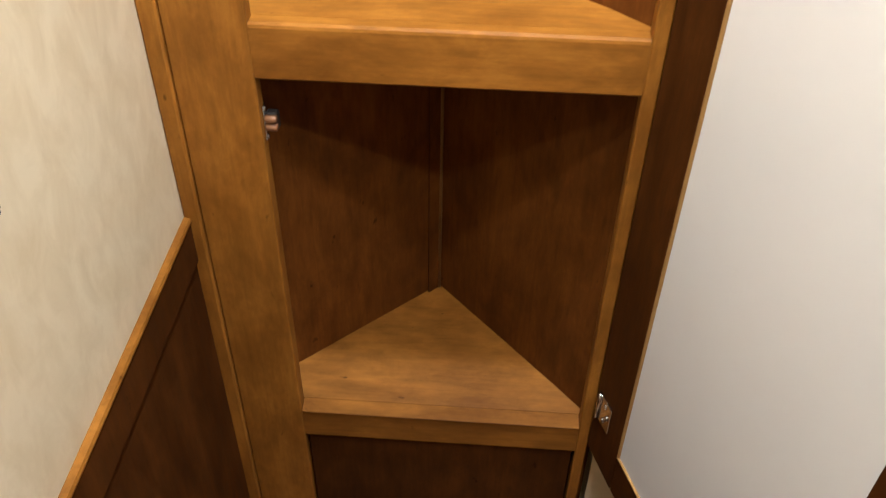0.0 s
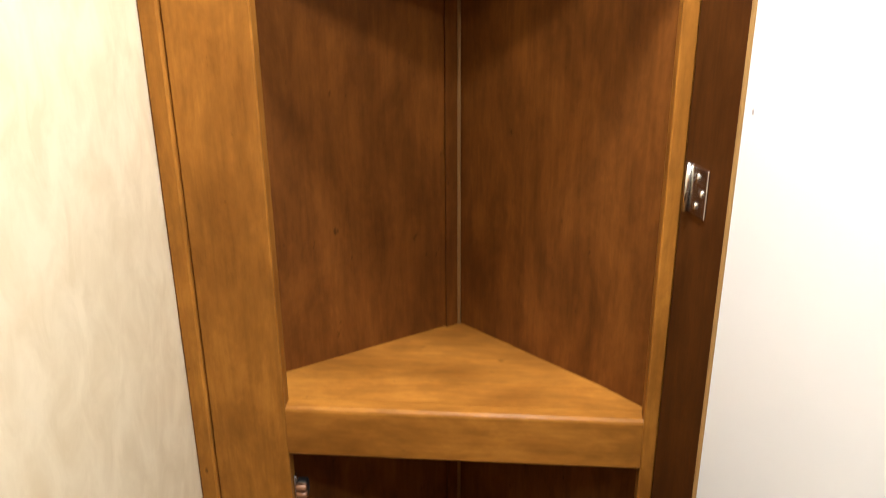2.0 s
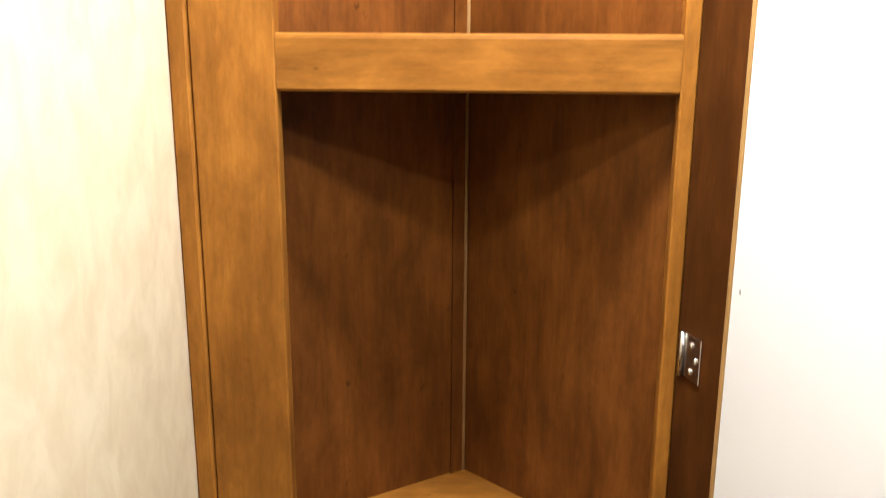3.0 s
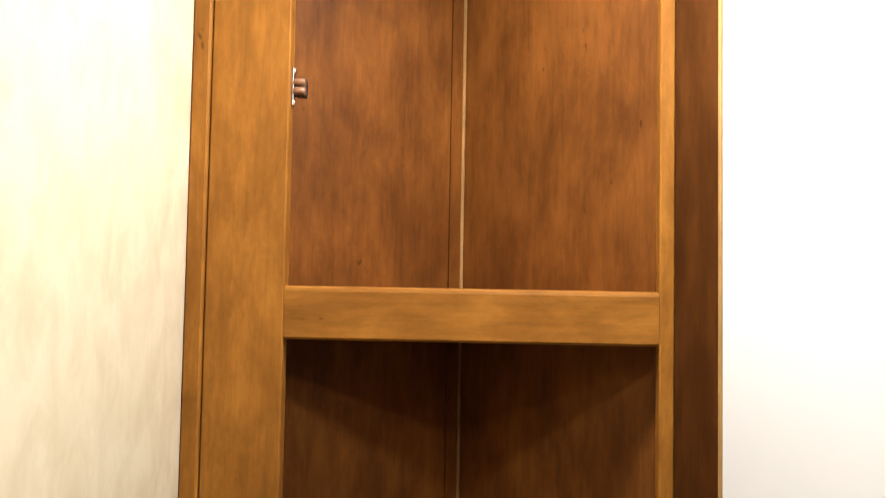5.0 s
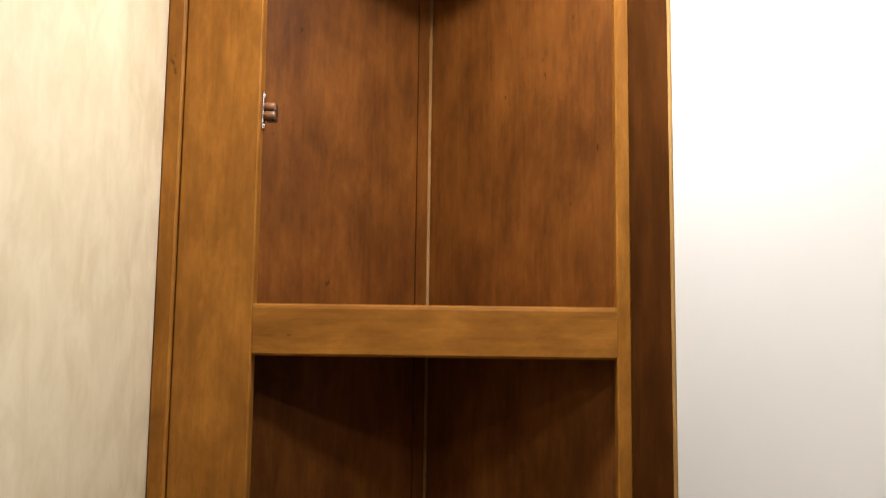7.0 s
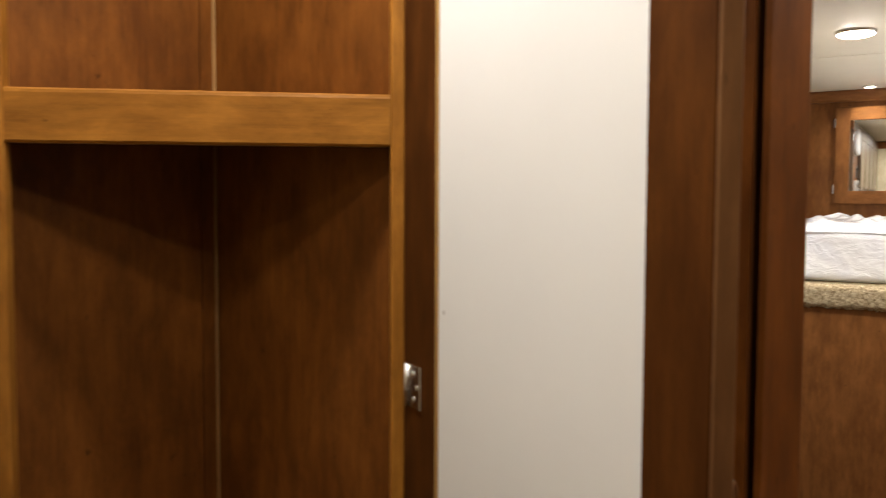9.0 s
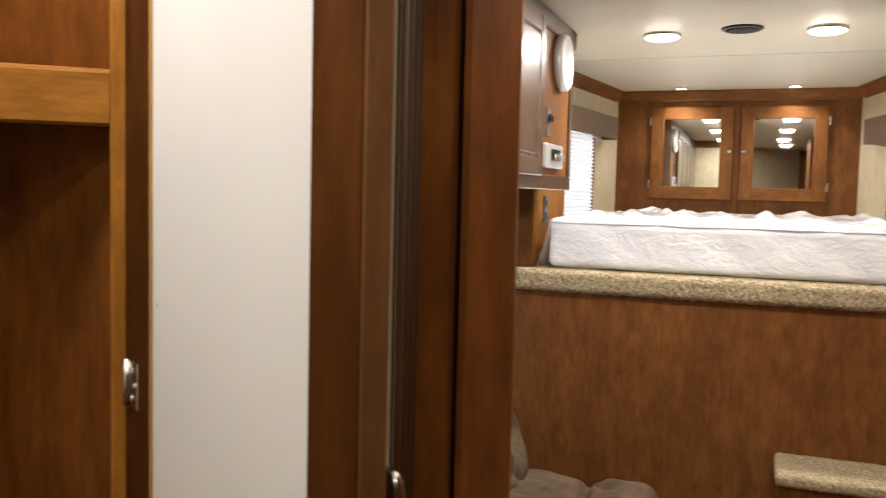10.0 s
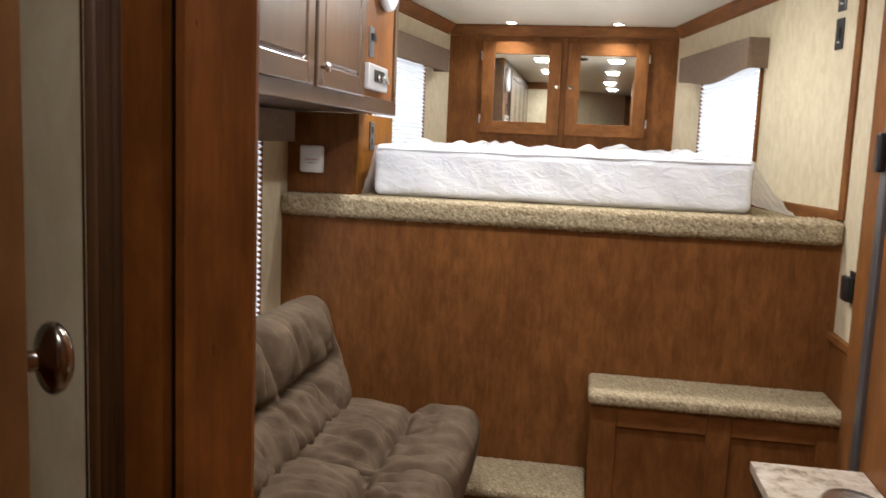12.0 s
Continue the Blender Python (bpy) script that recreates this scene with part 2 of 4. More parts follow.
def granite_material():
    m, n, l, b = material("speckled_laminate")
    v = coords(n, l, (1, 1, 1))
    big, small = noise_node(n, l, v, 38, 4, 0.65), noise_node(n, l, v, 130, 3)
    col = ramp(n, l, big, [(0.36, (0.13, 0.085, 0.055)), (0.45, (0.36, 0.29, 0.22)), (0.65, (0.50, 0.44, 0.37))])
    col = mixed(n, l, ramp(n, l, small, [(0.55, (0, 0, 0)), (0.7, (0.5,) * 3)]), col, (0.25, 0.17, 0.12))
    l.new(col, b.inputs["Base Color"])
    b.inputs["Roughness"].default_value = 0.3
    return m


granite = granite_material()


# ---- mesh helpers ----
def box(bm, x0, x1, y0, y1, z0, z1, bev=0.0015, seg=1):
    vs = bmesh.ops.create_cube(bm, size=1.0)["verts"]
    for v in vs:
        v.co = Vector(((x0 + x1) / 2 + v.co.x * (x1 - x0), (y0 + y1) / 2 + v.co.y * (y1 - y0), (z0 + z1) / 2 + v.co.z * (z1 - z0)))
    if bev:
        es = list({e for v in vs for e in v.link_edges})
        bmesh.ops.bevel(bm, geom=es, offset=bev, segments=seg, profile=0.5, affect="EDGES")
    return bm


def slab(*dims, bev=0.0015, seg=1):
    return box(bmesh.new(), *dims, bev=bev, seg=seg)


def prism(bm, pts, z0, z1):
    lo, hi = [bm.verts.new((x, y, z0)) for x, y in pts], [bm.verts.new((x, y, z1)) for x, y in pts]
    bm.faces.new(lo[::-1])
    bm.faces.new(hi)
    for i in range(len(pts)):
        j = (i + 1) % len(pts)
        bm.faces.new((lo[i], lo[j], hi[j], hi[i]))
    bmesh.ops.recalc_face_normals(bm, faces=bm.faces)
    return bm


def lathe(bm, profile, seg=24, m=Matrix()):
    """Profile of (radius, height) turned about z, then moved by m."""
    rings = []
    for r, h in profile:
        rings.append([bm.verts.new(m @ Vector((r * math.cos(2 * math.pi * k / seg), r * math.sin(2 * math.pi * k / seg), h))) for k in range(seg)])
    for a, b in zip(rings, rings[1:]):
        for k in range(seg):
            bm.faces.new((a[k], a[(k + 1) % seg], b[(k + 1) % seg], b[k]))
    bm.faces.new(rings[0][::-1])
    bm.faces.new(rings[-1])
    bmesh.ops.recalc_face_normals(bm, faces=bm.faces)
    return bm


def extrude_profile(bm, pts, a, b):
    """Closed profile of (across, z) pulled along the plan line from a to b; across points to the line's right."""
    a, b = Vector((*a, 0)), Vector((*b, 0))
    d = (b - a).normalized()
    right = Vector((d.y, -d.x, 0))
    ends = [[bm.verts.new(p + right * q + Vector((0, 0, z))) for q, z in pts] for p in (a, b)]
    n = len(pts)
    for i in range(n):
        j = (i + 1) % n
        bm.faces.new((ends[0][i], ends[0][j], ends[1][j], ends[1][i]))
    bm.faces.new(ends[0])
    bm.faces.new(ends[1][::-1])
    bmesh.ops.recalc_face_normals(bm, faces=bm.faces)
    return bm


def part(name, bm, mat, parent=None, label="", smooth=False):
    me = bpy.data.meshes.new(name)
    bm.to_mesh(me)
    bm.free()
    me.materials.append(mat)
    if smooth:
        me.polygons.foreach_set("use_smooth", [True] * len(me.polygons))
    ob = new(name, me)
    if parent:
        ob.parent = parent
    if label:
        tagged(ob, label)
    return ob


def thing(name, m, label, category, group="", kind=""):
    ob = new(name)
    ob.matrix_world = m
    ob.empty_display_size = 0.1
    return tagged(ob, label, category, group, kind)


def structure(name, bm, mat, label, category):
    return tagged(part(name, bm, mat), label, category, kind="structure")


def joint(name, parent, m):
    """An Empty part under a thing, to carry its own pieces."""
    ob = new(name)
    ob.parent = parent
    ob.matrix_basis = m
    ob.empty_display_size = 0.05
    return ob


def grid_block(bm, size, n, shape):
    """A closed block of size, cut into n cells a side; shape(p, s) gives a point from p in -1..1."""
    faces = []
    for ax in range(3):
        u, w = (ax + 1) % 3, (ax + 2) % 3
        for sgn in (-1, 1):
            rows = []
            for i in range(n[u] + 1):
                row = []
                for j in range(n[w] + 1):
                    p = [0, 0, 0]
                    p[ax], p[u], p[w] = sgn, 2 * i / n[u] - 1, 2 * j / n[w] - 1
                    row.append(bm.verts.new(shape(Vector(p), size)))
                rows.append(row)
            for i in range(n[u]):
                for j in range(n[w]):
                    q = (rows[i][j], rows[i + 1][j], rows[i + 1][j + 1], rows[i][j + 1])
                    bm.faces.new(q if sgn > 0 else q[::-1])
    bmesh.ops.remove_doubles(bm, verts=bm.verts, dist=0.0004)
    bmesh.ops.recalc_face_normals(bm, faces=bm.faces)
    return bm


def rounded(p, half, r):
    """The point of a rounded box of half sizes and corner radius r that belongs to p in -1..1."""
    q = Vector((p.x * half[0], p.y * half[1], p.z * half[2]))
    c = Vector([max(-half[i] + r, min(half[i] - r, q[i])) for i in range(3)])
    d = q - c
    return c + d.normalized() * r if d.length > 1e-6 else q


# ---- large structure ----
SLANT_A, SLANT_D = Vector((-0.087, -0.060)), Vector((0.647, -0.762))
NOSE_Y, FAR_Y = 2.93, 5.09
LEFT_X, RIGHT_X = -0.31, 1.82
FAR_L, FAR_R = -0.022, 1.394

structure("floor", slab(-0.5, 2.0, -2.0, 5.3, -0.05, 0.0, bev=0), vinyl_floor, "brown wood-look vinyl floor of the living quarters", "floor")
structure("ceiling", slab(-0.5, 2.0, -2.0, 5.3, CEIL, CEIL + 0.05, bev=0), ceiling_mat, "off-white vinyl ceiling panel", "ceiling")


def wall_with_hole(bm, a, b, thick, hole=None, z0=0.0, z1=CEIL):
    """An upright wall on the plan line a-b, its body to the line's right. hole: start, end along the line, bottom, top."""
    a, b = Vector(a), Vector(b)
    d, length = (b - a).normalized(), (b - a).length
    r = Vector((d.y, -d.x)) * thick

    def piece(s0, s1, q0, q1):
        p, q = a + d * s0, a + d * s1
        prism(bm, [tuple(p), tuple(q), tuple(q + r), tuple(p + r)], q0, q1)
    if not hole:
        piece(0, length, z0, z1)
    else:
        s0, s1, q0, q1 = hole
        piece(0, s0, z0, z1)
        piece(s1, length, z0, z1)
        piece(s0, s1, z0, q0)
        piece(s0, s1, q1, z1)
    return bm


# living room side walls, nose walls, far wall, back of the place
structure("wall_left", wall_with_hole(bmesh.new(), (LEFT_X, NOSE_Y), (LEFT_X, -0.4), 0.06, (0.28, 1.13, 0.55, 1.42)), cream, "cream wallpapered side wall beside the sofa", "wall")
# out of view; dark wood instead of cream keeps bounce out of the cabinet
structure("wall_washroom", wall_with_hole(bmesh.new(), (RIGHT_X, -1.75), (RIGHT_X, 0.30), 0.06), red_z, "unseen washroom wall, dark wood chosen to cut bounced light", "wall")
structure("wall_right", wall_with_hole(bmesh.new(), (RIGHT_X, 0.302), (RIGHT_X, NOSE_Y), 0.06), cream, "cream wallpapered side wall beside the entry door", "wall")
NL_A, NL_B = Vector((LEFT_X, NOSE_Y)), Vector((FAR_L, FAR_Y))
NR_A, NR_B = Vector((RIGHT_X, NOSE_Y)), Vector((FAR_R, FAR_Y))
structure("wall_nose_left", wall_with_hole(bmesh.new(), NL_B, NL_A, 0.06, (0.52, 1.30, 1.18, 1.80)), cream, "cream wallpapered tapering wall of the bed nook", "wall")
structure("wall_nose_right", wall_with_hole(bmesh.new(), NR_A, NR_B, 0.06, (0.87, 1.66, 1.18, 1.80)), cream, "cream wallpapered tapering wall of the bed nook", "wall")
structure("wall_far", slab(-0.12, 1.5, FAR_Y, FAR_Y + 0.05, 0.9, CEIL, bev=0), red_z, "reddish-brown wood panelled end wall of the bed nook", "wall")
structure("wall_back", slab(0.9, RIGHT_X + 0.06, -1.80, -1.74, 0, CEIL, bev=0), red_z, "dark-stained wood panelled rear wall", "wall")
end = SLANT_A + SLANT_D * 2.25
start = SLANT_A - SLANT_D * 0.33
structure("wall_slant", wall_with_hole(bmesh.new(), start, end, 0.06), cream, "cream wallpapered slanting washroom wall", "wall")

# washroom partition with its cream face and the wood-cased opening
structure("wall_partition", prism(bmesh.new(), [(0.300, 0.252), (0.616, 0.147), (0.616, 0.31), (LEFT_X, 0.31), (LEFT_X, 0.295), (0.300, 0.295)], 0, CEIL), cream,
          "cream wallpapered partition beside the washroom opening", "wall")
structure("wall_partition_back", slab(LEFT_X, 0.60, 0.312, 0.335, 0, CEIL, bev=0), cream, "cream wallpapered living room side of the partition", "wall")
casing = thing("trim_opening", Matrix(), "dark-stained wood casing of the washroom opening", "trim", kind="structure")
for y in (0.1515, 0.1605, 0.1695, 0.1785):
    part("reed", lathe(bmesh.new(), [(0.0044, 0.0), (0.0044, CEIL)], 12, pose(0.6155, y, 0)), dark_z, casing, smooth=True)
part("casing_board", prism(bmesh.new(), [(0.6165, 0.183), (0.640, 0.191), (0.640, 0.31), (0.6165, 0.31)], 0, CEIL), casing_z, casing)
part("reveal", prism(bmesh.new(), [(0.6405, 0.202), (0.6455, 0.204), (0.6455, 0.31), (0.6405, 0.31)], 0, CEIL), dark_z, casing)
part("jamb_board", prism(bmesh.new(), [(0.646, 0.197), (0.651, 0.199), (0.669, 0.268), (0.668, 0.276), (0.6462, 0.300)], 0, CEIL), casing_z, casing)

# wainscot on the slanting wall
wains = thing("wainscot", Matrix(), "dark-stained wood wainscot with a moulded cap on the slanting wall", "wainscot", kind="structure")
w0, w1 = SLANT_A - SLANT_D * 0.004, SLANT_A + SLANT_D * 2.2
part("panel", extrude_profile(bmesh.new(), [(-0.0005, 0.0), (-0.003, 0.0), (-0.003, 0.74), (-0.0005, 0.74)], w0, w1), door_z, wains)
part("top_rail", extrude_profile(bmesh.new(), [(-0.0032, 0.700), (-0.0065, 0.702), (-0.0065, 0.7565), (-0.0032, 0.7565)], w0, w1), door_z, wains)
part("cap", extrude_profile(bmesh.new(), [(-0.0005, 0.757), (-0.008, 0.757), (-0.0085, 0.760), (-0.007, 0.763), (-0.0005, 0.764)], w0, w1), wood_z, wains)
structure("trim_partition_crown", slab(LEFT_X + 0.002, 0.602, 0.3355, 0.360, 2.02, CEIL - 0.001, bev=0.006, seg=2), red_x, "wood crown trim over the partition", "trim")
structure("trim_partition_edge", slab(0.6015, 0.622, 0.3125, 0.350, 0, 2.0195, bev=0.004, seg=2), red_z, "wood edge trim of the partition", "trim")

# ---- washroom: tall corner cabinet with its open door ----
TH = 38.57
CAB = pose(-0.0117, 0.0062, 0, 0, 0, TH)
OPEN_W, TOP = 0.372, 2.06
corner_cabinet = thing("corner_cabinet", CAB, "tall stained maple corner cabinet with triangular shelves, door open", "cabinet")
part("scribe_trim", slab(-0.100, -0.0815, -0.005, 0.020, 0, TOP + 0.03, bev=0.002), wood_z, corner_cabinet)
part("stile", slab(-0.081, 0.0, 0.0, 0.019, 0, TOP, bev=0.0015), wood_z, corner_cabinet)
part("stile", slab(OPEN_W, 0.387, 0.0, 0.019, 0, TOP, bev=0.0015), wood_z, corner_cabinet)
for z0, z1 in ((0.386, 0.437), (0.934, 0.993), (1.488, 1.5415), (1.990, TOP), (0.0, 0.07)):
    prof = [(-0.0191, z0), (-0.0031, z0), (-0.0006, z0 + 0.0025), (-0.0006, z1 - 0.005), (-0.0014, z1 - 0.0022), (-0.0045, z1 - 0.0002), (-0.0191, z1)]
    part("rail", extrude_profile(bmesh.new(), prof, (0.0003, 0), (OPEN_W - 0.0003, 0)), wood_x, corner_cabinet)
# dark wood; the darker door colour also stands in for the recess shadow
part("lower_panel", slab(0.003, OPEN_W - 0.003, 0.008, 0.014, 0.07, 0.3855, bev=0.001), door_z, corner_cabinet, "recessed dark wood lower panel, shade put into its colour")


def three_corner(z_front, z_mid, z_back, thick):
    """A three-cornered shelf behind the face frame, its front part falling a little towards the rail."""
    bm = bmesh.new()
    strip = 0.060
    uL, uR = -0.083 + (strip - 0.0195) * 1.351, 0.3835 - (strip - 0.0195) * 1.128
    pts = [(-0.081, 0.0192), (0.382, 0.0192), (uR, strip), (0.174, 0.207), (0.166, 0.207), (uL, strip)]
    zz = [z_front, z_front, z_mid, z_back, z_back, z_mid]
    hi = [bm.verts.new((x, y, z)) for (x, y), z in zip(pts, zz)]
    lo = [bm.verts.new((x, y, z - thick)) for (x, y), z in zip(pts, zz)]
    for k, turn in ((hi, 1), (lo, -1)):
        bm.faces.new((k[0], k[1], k[2], k[5])[::turn])
        bm.faces.new((k[5], k[2], k[3], k[4])[::turn])
    for i in range(6):
        bm.faces.new((lo[i], lo[(i + 1) % 6], hi[(i + 1) % 6], hi[i]))
    bmesh.ops.recalc_face_normals(bm, faces=bm.faces)
    return bm


for zf, zm, zb, th in ((0.4440, 0.4545, 0.491, 0.018), (0.9932, 0.996, 0.996, 0.018), (1.5417, 1.5417, 1.5417, 0.018), (2.060, 2.060, 2.060, 0.012)):
    part("shelf", three_corner(zf, zm, zb, th), wood_x, corner_cabinet)
part("shelf_lip", extrude_profile(bmesh.new(), [(-0.0190, 0.4375), (0.0012, 0.4375), (0.0016, 0.4388), (0.0006, 0.4396), (-0.0190, 0.4434)], (0.0006, 0), (OPEN_W - 0.0006, 0)), wood_x, corner_cabinet, "thin front lip of the lower shelf")
# back panels and strip take the maple with shade in its colour
part("back_panel", prism(bmesh.new(), [(-0.097, 0.0203), (-0.083, 0.0198), (0.1700, 0.2095), (0.1660, 0.2150)], 0.02, TOP), inner_shade_z, corner_cabinet)
part("back_panel", prism(bmesh.new(), [(0.1702, 0.2096), (0.3835, 0.0198), (0.395, 0.0200), (0.1745, 0.2150)], 0.02, TOP), inner_shade_z, corner_cabinet)
part("corner_strip", prism(bmesh.new(), [(0.1545, 0.1962), (0.1560, 0.1940), (0.1690, 0.2050), (0.1680, 0.2080)], 0.03, 2.02), inner_shade_z, corner_cabinet)
part("corner_bead", lathe(bmesh.new(), [(0.0022, 0.0), (0.0022, 1.99)], 8, pose(0.1705, 0.2055, 0.03)), bead_wood, corner_cabinet, "thin lighter wood corner bead", smooth=True)


def roller_catch(z):
    c = joint("catch", corner_cabinet, pose(0.0, 0.012, z))
    part("bracket", slab(0.0002, 0.0022, -0.004, 0.006, -0.020, 0.020, bev=0.0006), chrome, c)
    part("housing", slab(0.002, 0.014, 0.001, 0.012, -0.010, 0.010, bev=0.0015), black_plastic, c)
    for dz in (-0.0046, 0.0046):
        part("roller", lathe(bmesh.new(), [(0.003, -0.006), (0.0042, -0.005), (0.0042, 0.005), (0.003, 0.006)], 14, pose(0.008, -0.001, dz, 0, 90, 0)), brown_plastic, c, smooth=True)
    for dz in (-0.0165, 0.0165):
        part("screw", lathe(bmesh.new(), [(0.0032, 0.0), (0.0028, 0.0012), (0.001, 0.0018)], 12, pose(0.0022, 0.0, dz, 0, 90, 0)), chrome, c, smooth=True)


roller_catch(0.880)
roller_catch(1.746)

DOOR_Z0, DOOR_Z1, DOOR_W, DT = 0.41, 2.035, 0.432, 0.019
door = joint("door", corner_cabinet, CAB.inverted() @ pose(0.2915, 0.2440, 0, 0, 0, -32.55))
P0, P1, PZ0, PZ1 = 0.0735, 0.371, 0.477, 1.968
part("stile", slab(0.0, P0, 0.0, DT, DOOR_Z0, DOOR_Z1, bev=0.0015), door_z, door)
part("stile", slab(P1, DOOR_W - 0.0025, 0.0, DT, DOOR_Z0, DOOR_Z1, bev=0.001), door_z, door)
part("edge_band", slab(DOOR_W - 0.0024, DOOR_W, 0.0006, DT - 0.0006, DOOR_Z0, DOOR_Z1, bev=0.0012, seg=2), edge_z, door, "lighter door edge, lit sheen put into its colour")
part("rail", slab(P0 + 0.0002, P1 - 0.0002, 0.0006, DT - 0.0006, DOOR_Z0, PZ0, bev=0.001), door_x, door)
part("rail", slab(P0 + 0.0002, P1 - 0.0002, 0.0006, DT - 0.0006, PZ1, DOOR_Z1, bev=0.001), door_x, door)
part("edge_bead", slab(P0 + 0.0002, P0 + 0.004, -0.0010, 0.004, PZ0 + 0.0035, PZ1, bev=0.0007), pale_wood, door, "raw pale wood edge bead")
part("edge_bead", slab(P0 + 0.0002, P1 - 0.0003, -0.0010, 0.004, PZ0 + 0.0002, PZ0 + 0.0033, bev=0.0007), pale_wood, door, "raw pale wood edge bead")
part("backing_panel", slab(P0 + 0.0042, P1 - 0.0003, 0.0015, 0.0060, PZ0 + 0.0036, PZ1 - 0.0003, bev=0), white_board, door, "white hardboard backing panel")
part("mirror", slab(P0 + 0.001, P1 - 0.001, 0.0065, 0.0110, PZ0 + 0.001, PZ1 - 0.001, bev=0), mirror, door, "mirror glass facing the wall")
# faded maker's stamp on the backing: strokes that cannot be read
for s, z, w, tilt in ((0.150, 1.838, 0.030, 14), (0.153, 1.845, 0.014, -50), (0.160, 1.846, 0.014, 40), (0.166, 1.833, 0.022, 8), (0.146, 1.830, 0.016, 12)):
    bar = part("stamp_stroke", slab(-w / 2, w / 2, 0.0010, 0.0014, -0.0006, 0.0006, bev=0), red_print, door)
    bar.matrix_basis = pose(s, 0, z, 0, -tilt, 0)
part("pencil_mark", slab(0.0885, 0.0905, 0.0009, 0.0014, 1.327, 1.331, bev=0.0002), grey_print, door)
# chips in the raw edge
for z, s in ((1.452, 1.0), (1.405, 1.4), (1.33, 0.7)):
    part("paint_chip", slab(P0 + 0.0012, P0 + 0.0036, -0.0014, -0.0009, z, z + 0.006 * s, bev=0.0002), pale_wood, door)


def hinge(z):
    h = joint("hinge", door, pose(0.030, 0.0, z))
    part("leaf", slab(-0.0135, 0.0135, -0.0022, -0.0002, -0.022, 0.022, bev=0.0008), chrome, h)
    part("knuckle", lathe(bmesh.new(), [(0.0032, -0.022), (0.0032, 0.022)], 12, pose(-0.0165, -0.003, 0)), chrome, h, smooth=True)
    for dx, dz in ((-0.002, 0.013), (0.006, 0.0), (-0.002, -0.013)):
        part("screw", lathe(bmesh.new(), [(0.0038, 0.0), (0.0033, 0.0014), (0.0012, 0.0020)], 12, pose(dx, -0.0022, dz, 90, 0, 0)), chrome, h, smooth=True)


for z in (0.507, 1.247, 1.985):
    hinge(z)
# oval knob on the mirrored side, its screw on the inner side
part("knob_screw", lathe(bmesh.new(), [(0.0052, 0.0), (0.0050, 0.0022), (0.0030, 0.0040), (0.0005, 0.0046)], 16, pose(0.405, 0.0, 1.244, 90, 0, 0)), chrome, door, "chrome screw head", smooth=True)
KM = pose(0.396, DT, 1.246, -90, 0, 0) @ Matrix.Diagonal((0.60, 0.78, 0.84, 1.0))
part("knob", lathe(bmesh.new(), [(0.011, 0.0), (0.0105, 0.003), (0.0075, 0.008), (0.0065, 0.018), (0.0080, 0.021), (0.019, 0.0235), (0.0225, 0.026), (0.0235, 0.029), (0.0222, 0.033), (0.0175, 0.0365), (0.0100, 0.0385), (0.002, 0.039)], 32, KM), bronze, door, "antique nickel oval knob", smooth=True)

# black weatherproof outlet cover on the slanting wall
mo = Matrix.Translation((0.1038, -0.2848, 0.990)) @ pose(0, 0, 0, 0, 0, math.degrees(math.atan2(-0.762, 0.647)))
outlet_cover = thing("wall_outlet", mo, "glossy black plastic outlet cover on the cream wall", "outlet")
part("back_plate", slab(0.0, 0.074, 0.0010, 0.0060, 0.004, 0.071, bev=0.002, seg=2), black_plastic, outlet_cover)
bm = slab(0.013, 0.072, 0.0062, 0.0120, 0.008, 0.079, bev=0.0028, seg=2)
part("flip_cover", bm, black_plastic, outlet_cover, smooth=True)
part("latch_tab", slab(0.012, 0.040, 0.0122, 0.0150, 0.018, 0.028, bev=0.0012, seg=2), chrome, outlet_cover)


# ---- ceiling fixtures ----
def ceiling_light(x, y, r=0.075, tag="round recessed ceiling light with a chrome rim, lit", grp="ceiling lights"):
    t = thing("ceiling_light", pose(x, y, CEIL), tag, "light", grp)
    part("rim", lathe(bmesh.new(), [(r, -0.0002), (r, -0.006), (r * 0.93, -0.012), (r * 0.80, -0.013), (r * 0.78, -0.0102)], 32), chrome, t, smooth=True)
    part("lens", lathe(bmesh.new(), [(r * 0.90, -0.0128), (r * 0.88, -0.017), (r * 0.66, -0.023), (r * 0.3, -0.027), (0.002, -0.028)], 32), lens_glow, t, "glowing frosted lens", smooth=True)


# the last of BATH_LAMPS is an added fill, given a fixture like the others
for x, y, w in BATH_LAMPS + ROOM_LAMPS:
    ceiling_light(x, y)
for x, y, w in SPOTS:
    t = thing("ceiling_spot", pose(x, y, CEIL), "small round recessed ceiling spot, lit", "light", "nook spots")
    part("rim", lathe(bmesh.new(), [(0.036, -0.0002), (0.036, -0.004), (0.031, -0.006), (0.029, -0.0032)], 24), chrome, t, smooth=True)
    part("lens", lathe(bmesh.new(), [(0.0285, -0.0034), (0.026, -0.007), (0.012, -0.009), (0.001, -0.0095)], 24), lens_glow, t, smooth=True)
speaker = thing("ceiling_speaker", pose(0.762, 3.12, CEIL), "round dark grille speaker in the ceiling", "speaker")
part("ring", lathe(bmesh.new(), [(0.078, -0.0002), (0.078, -0.006), (0.070, -0.010), (0.064, -0.0085)], 36), black_plastic, speaker, smooth=True)
part("grille", lathe(bmesh.new(), [(0.0635, -0.0086), (0.05, -0.013), (0.025, -0.016), (0.001, -0.017)], 36), plain("speaker_mesh", (0.03, 0.028, 0.026), 0.7, 0.3, 0.3, 400, 0.4), speaker, smooth=True)

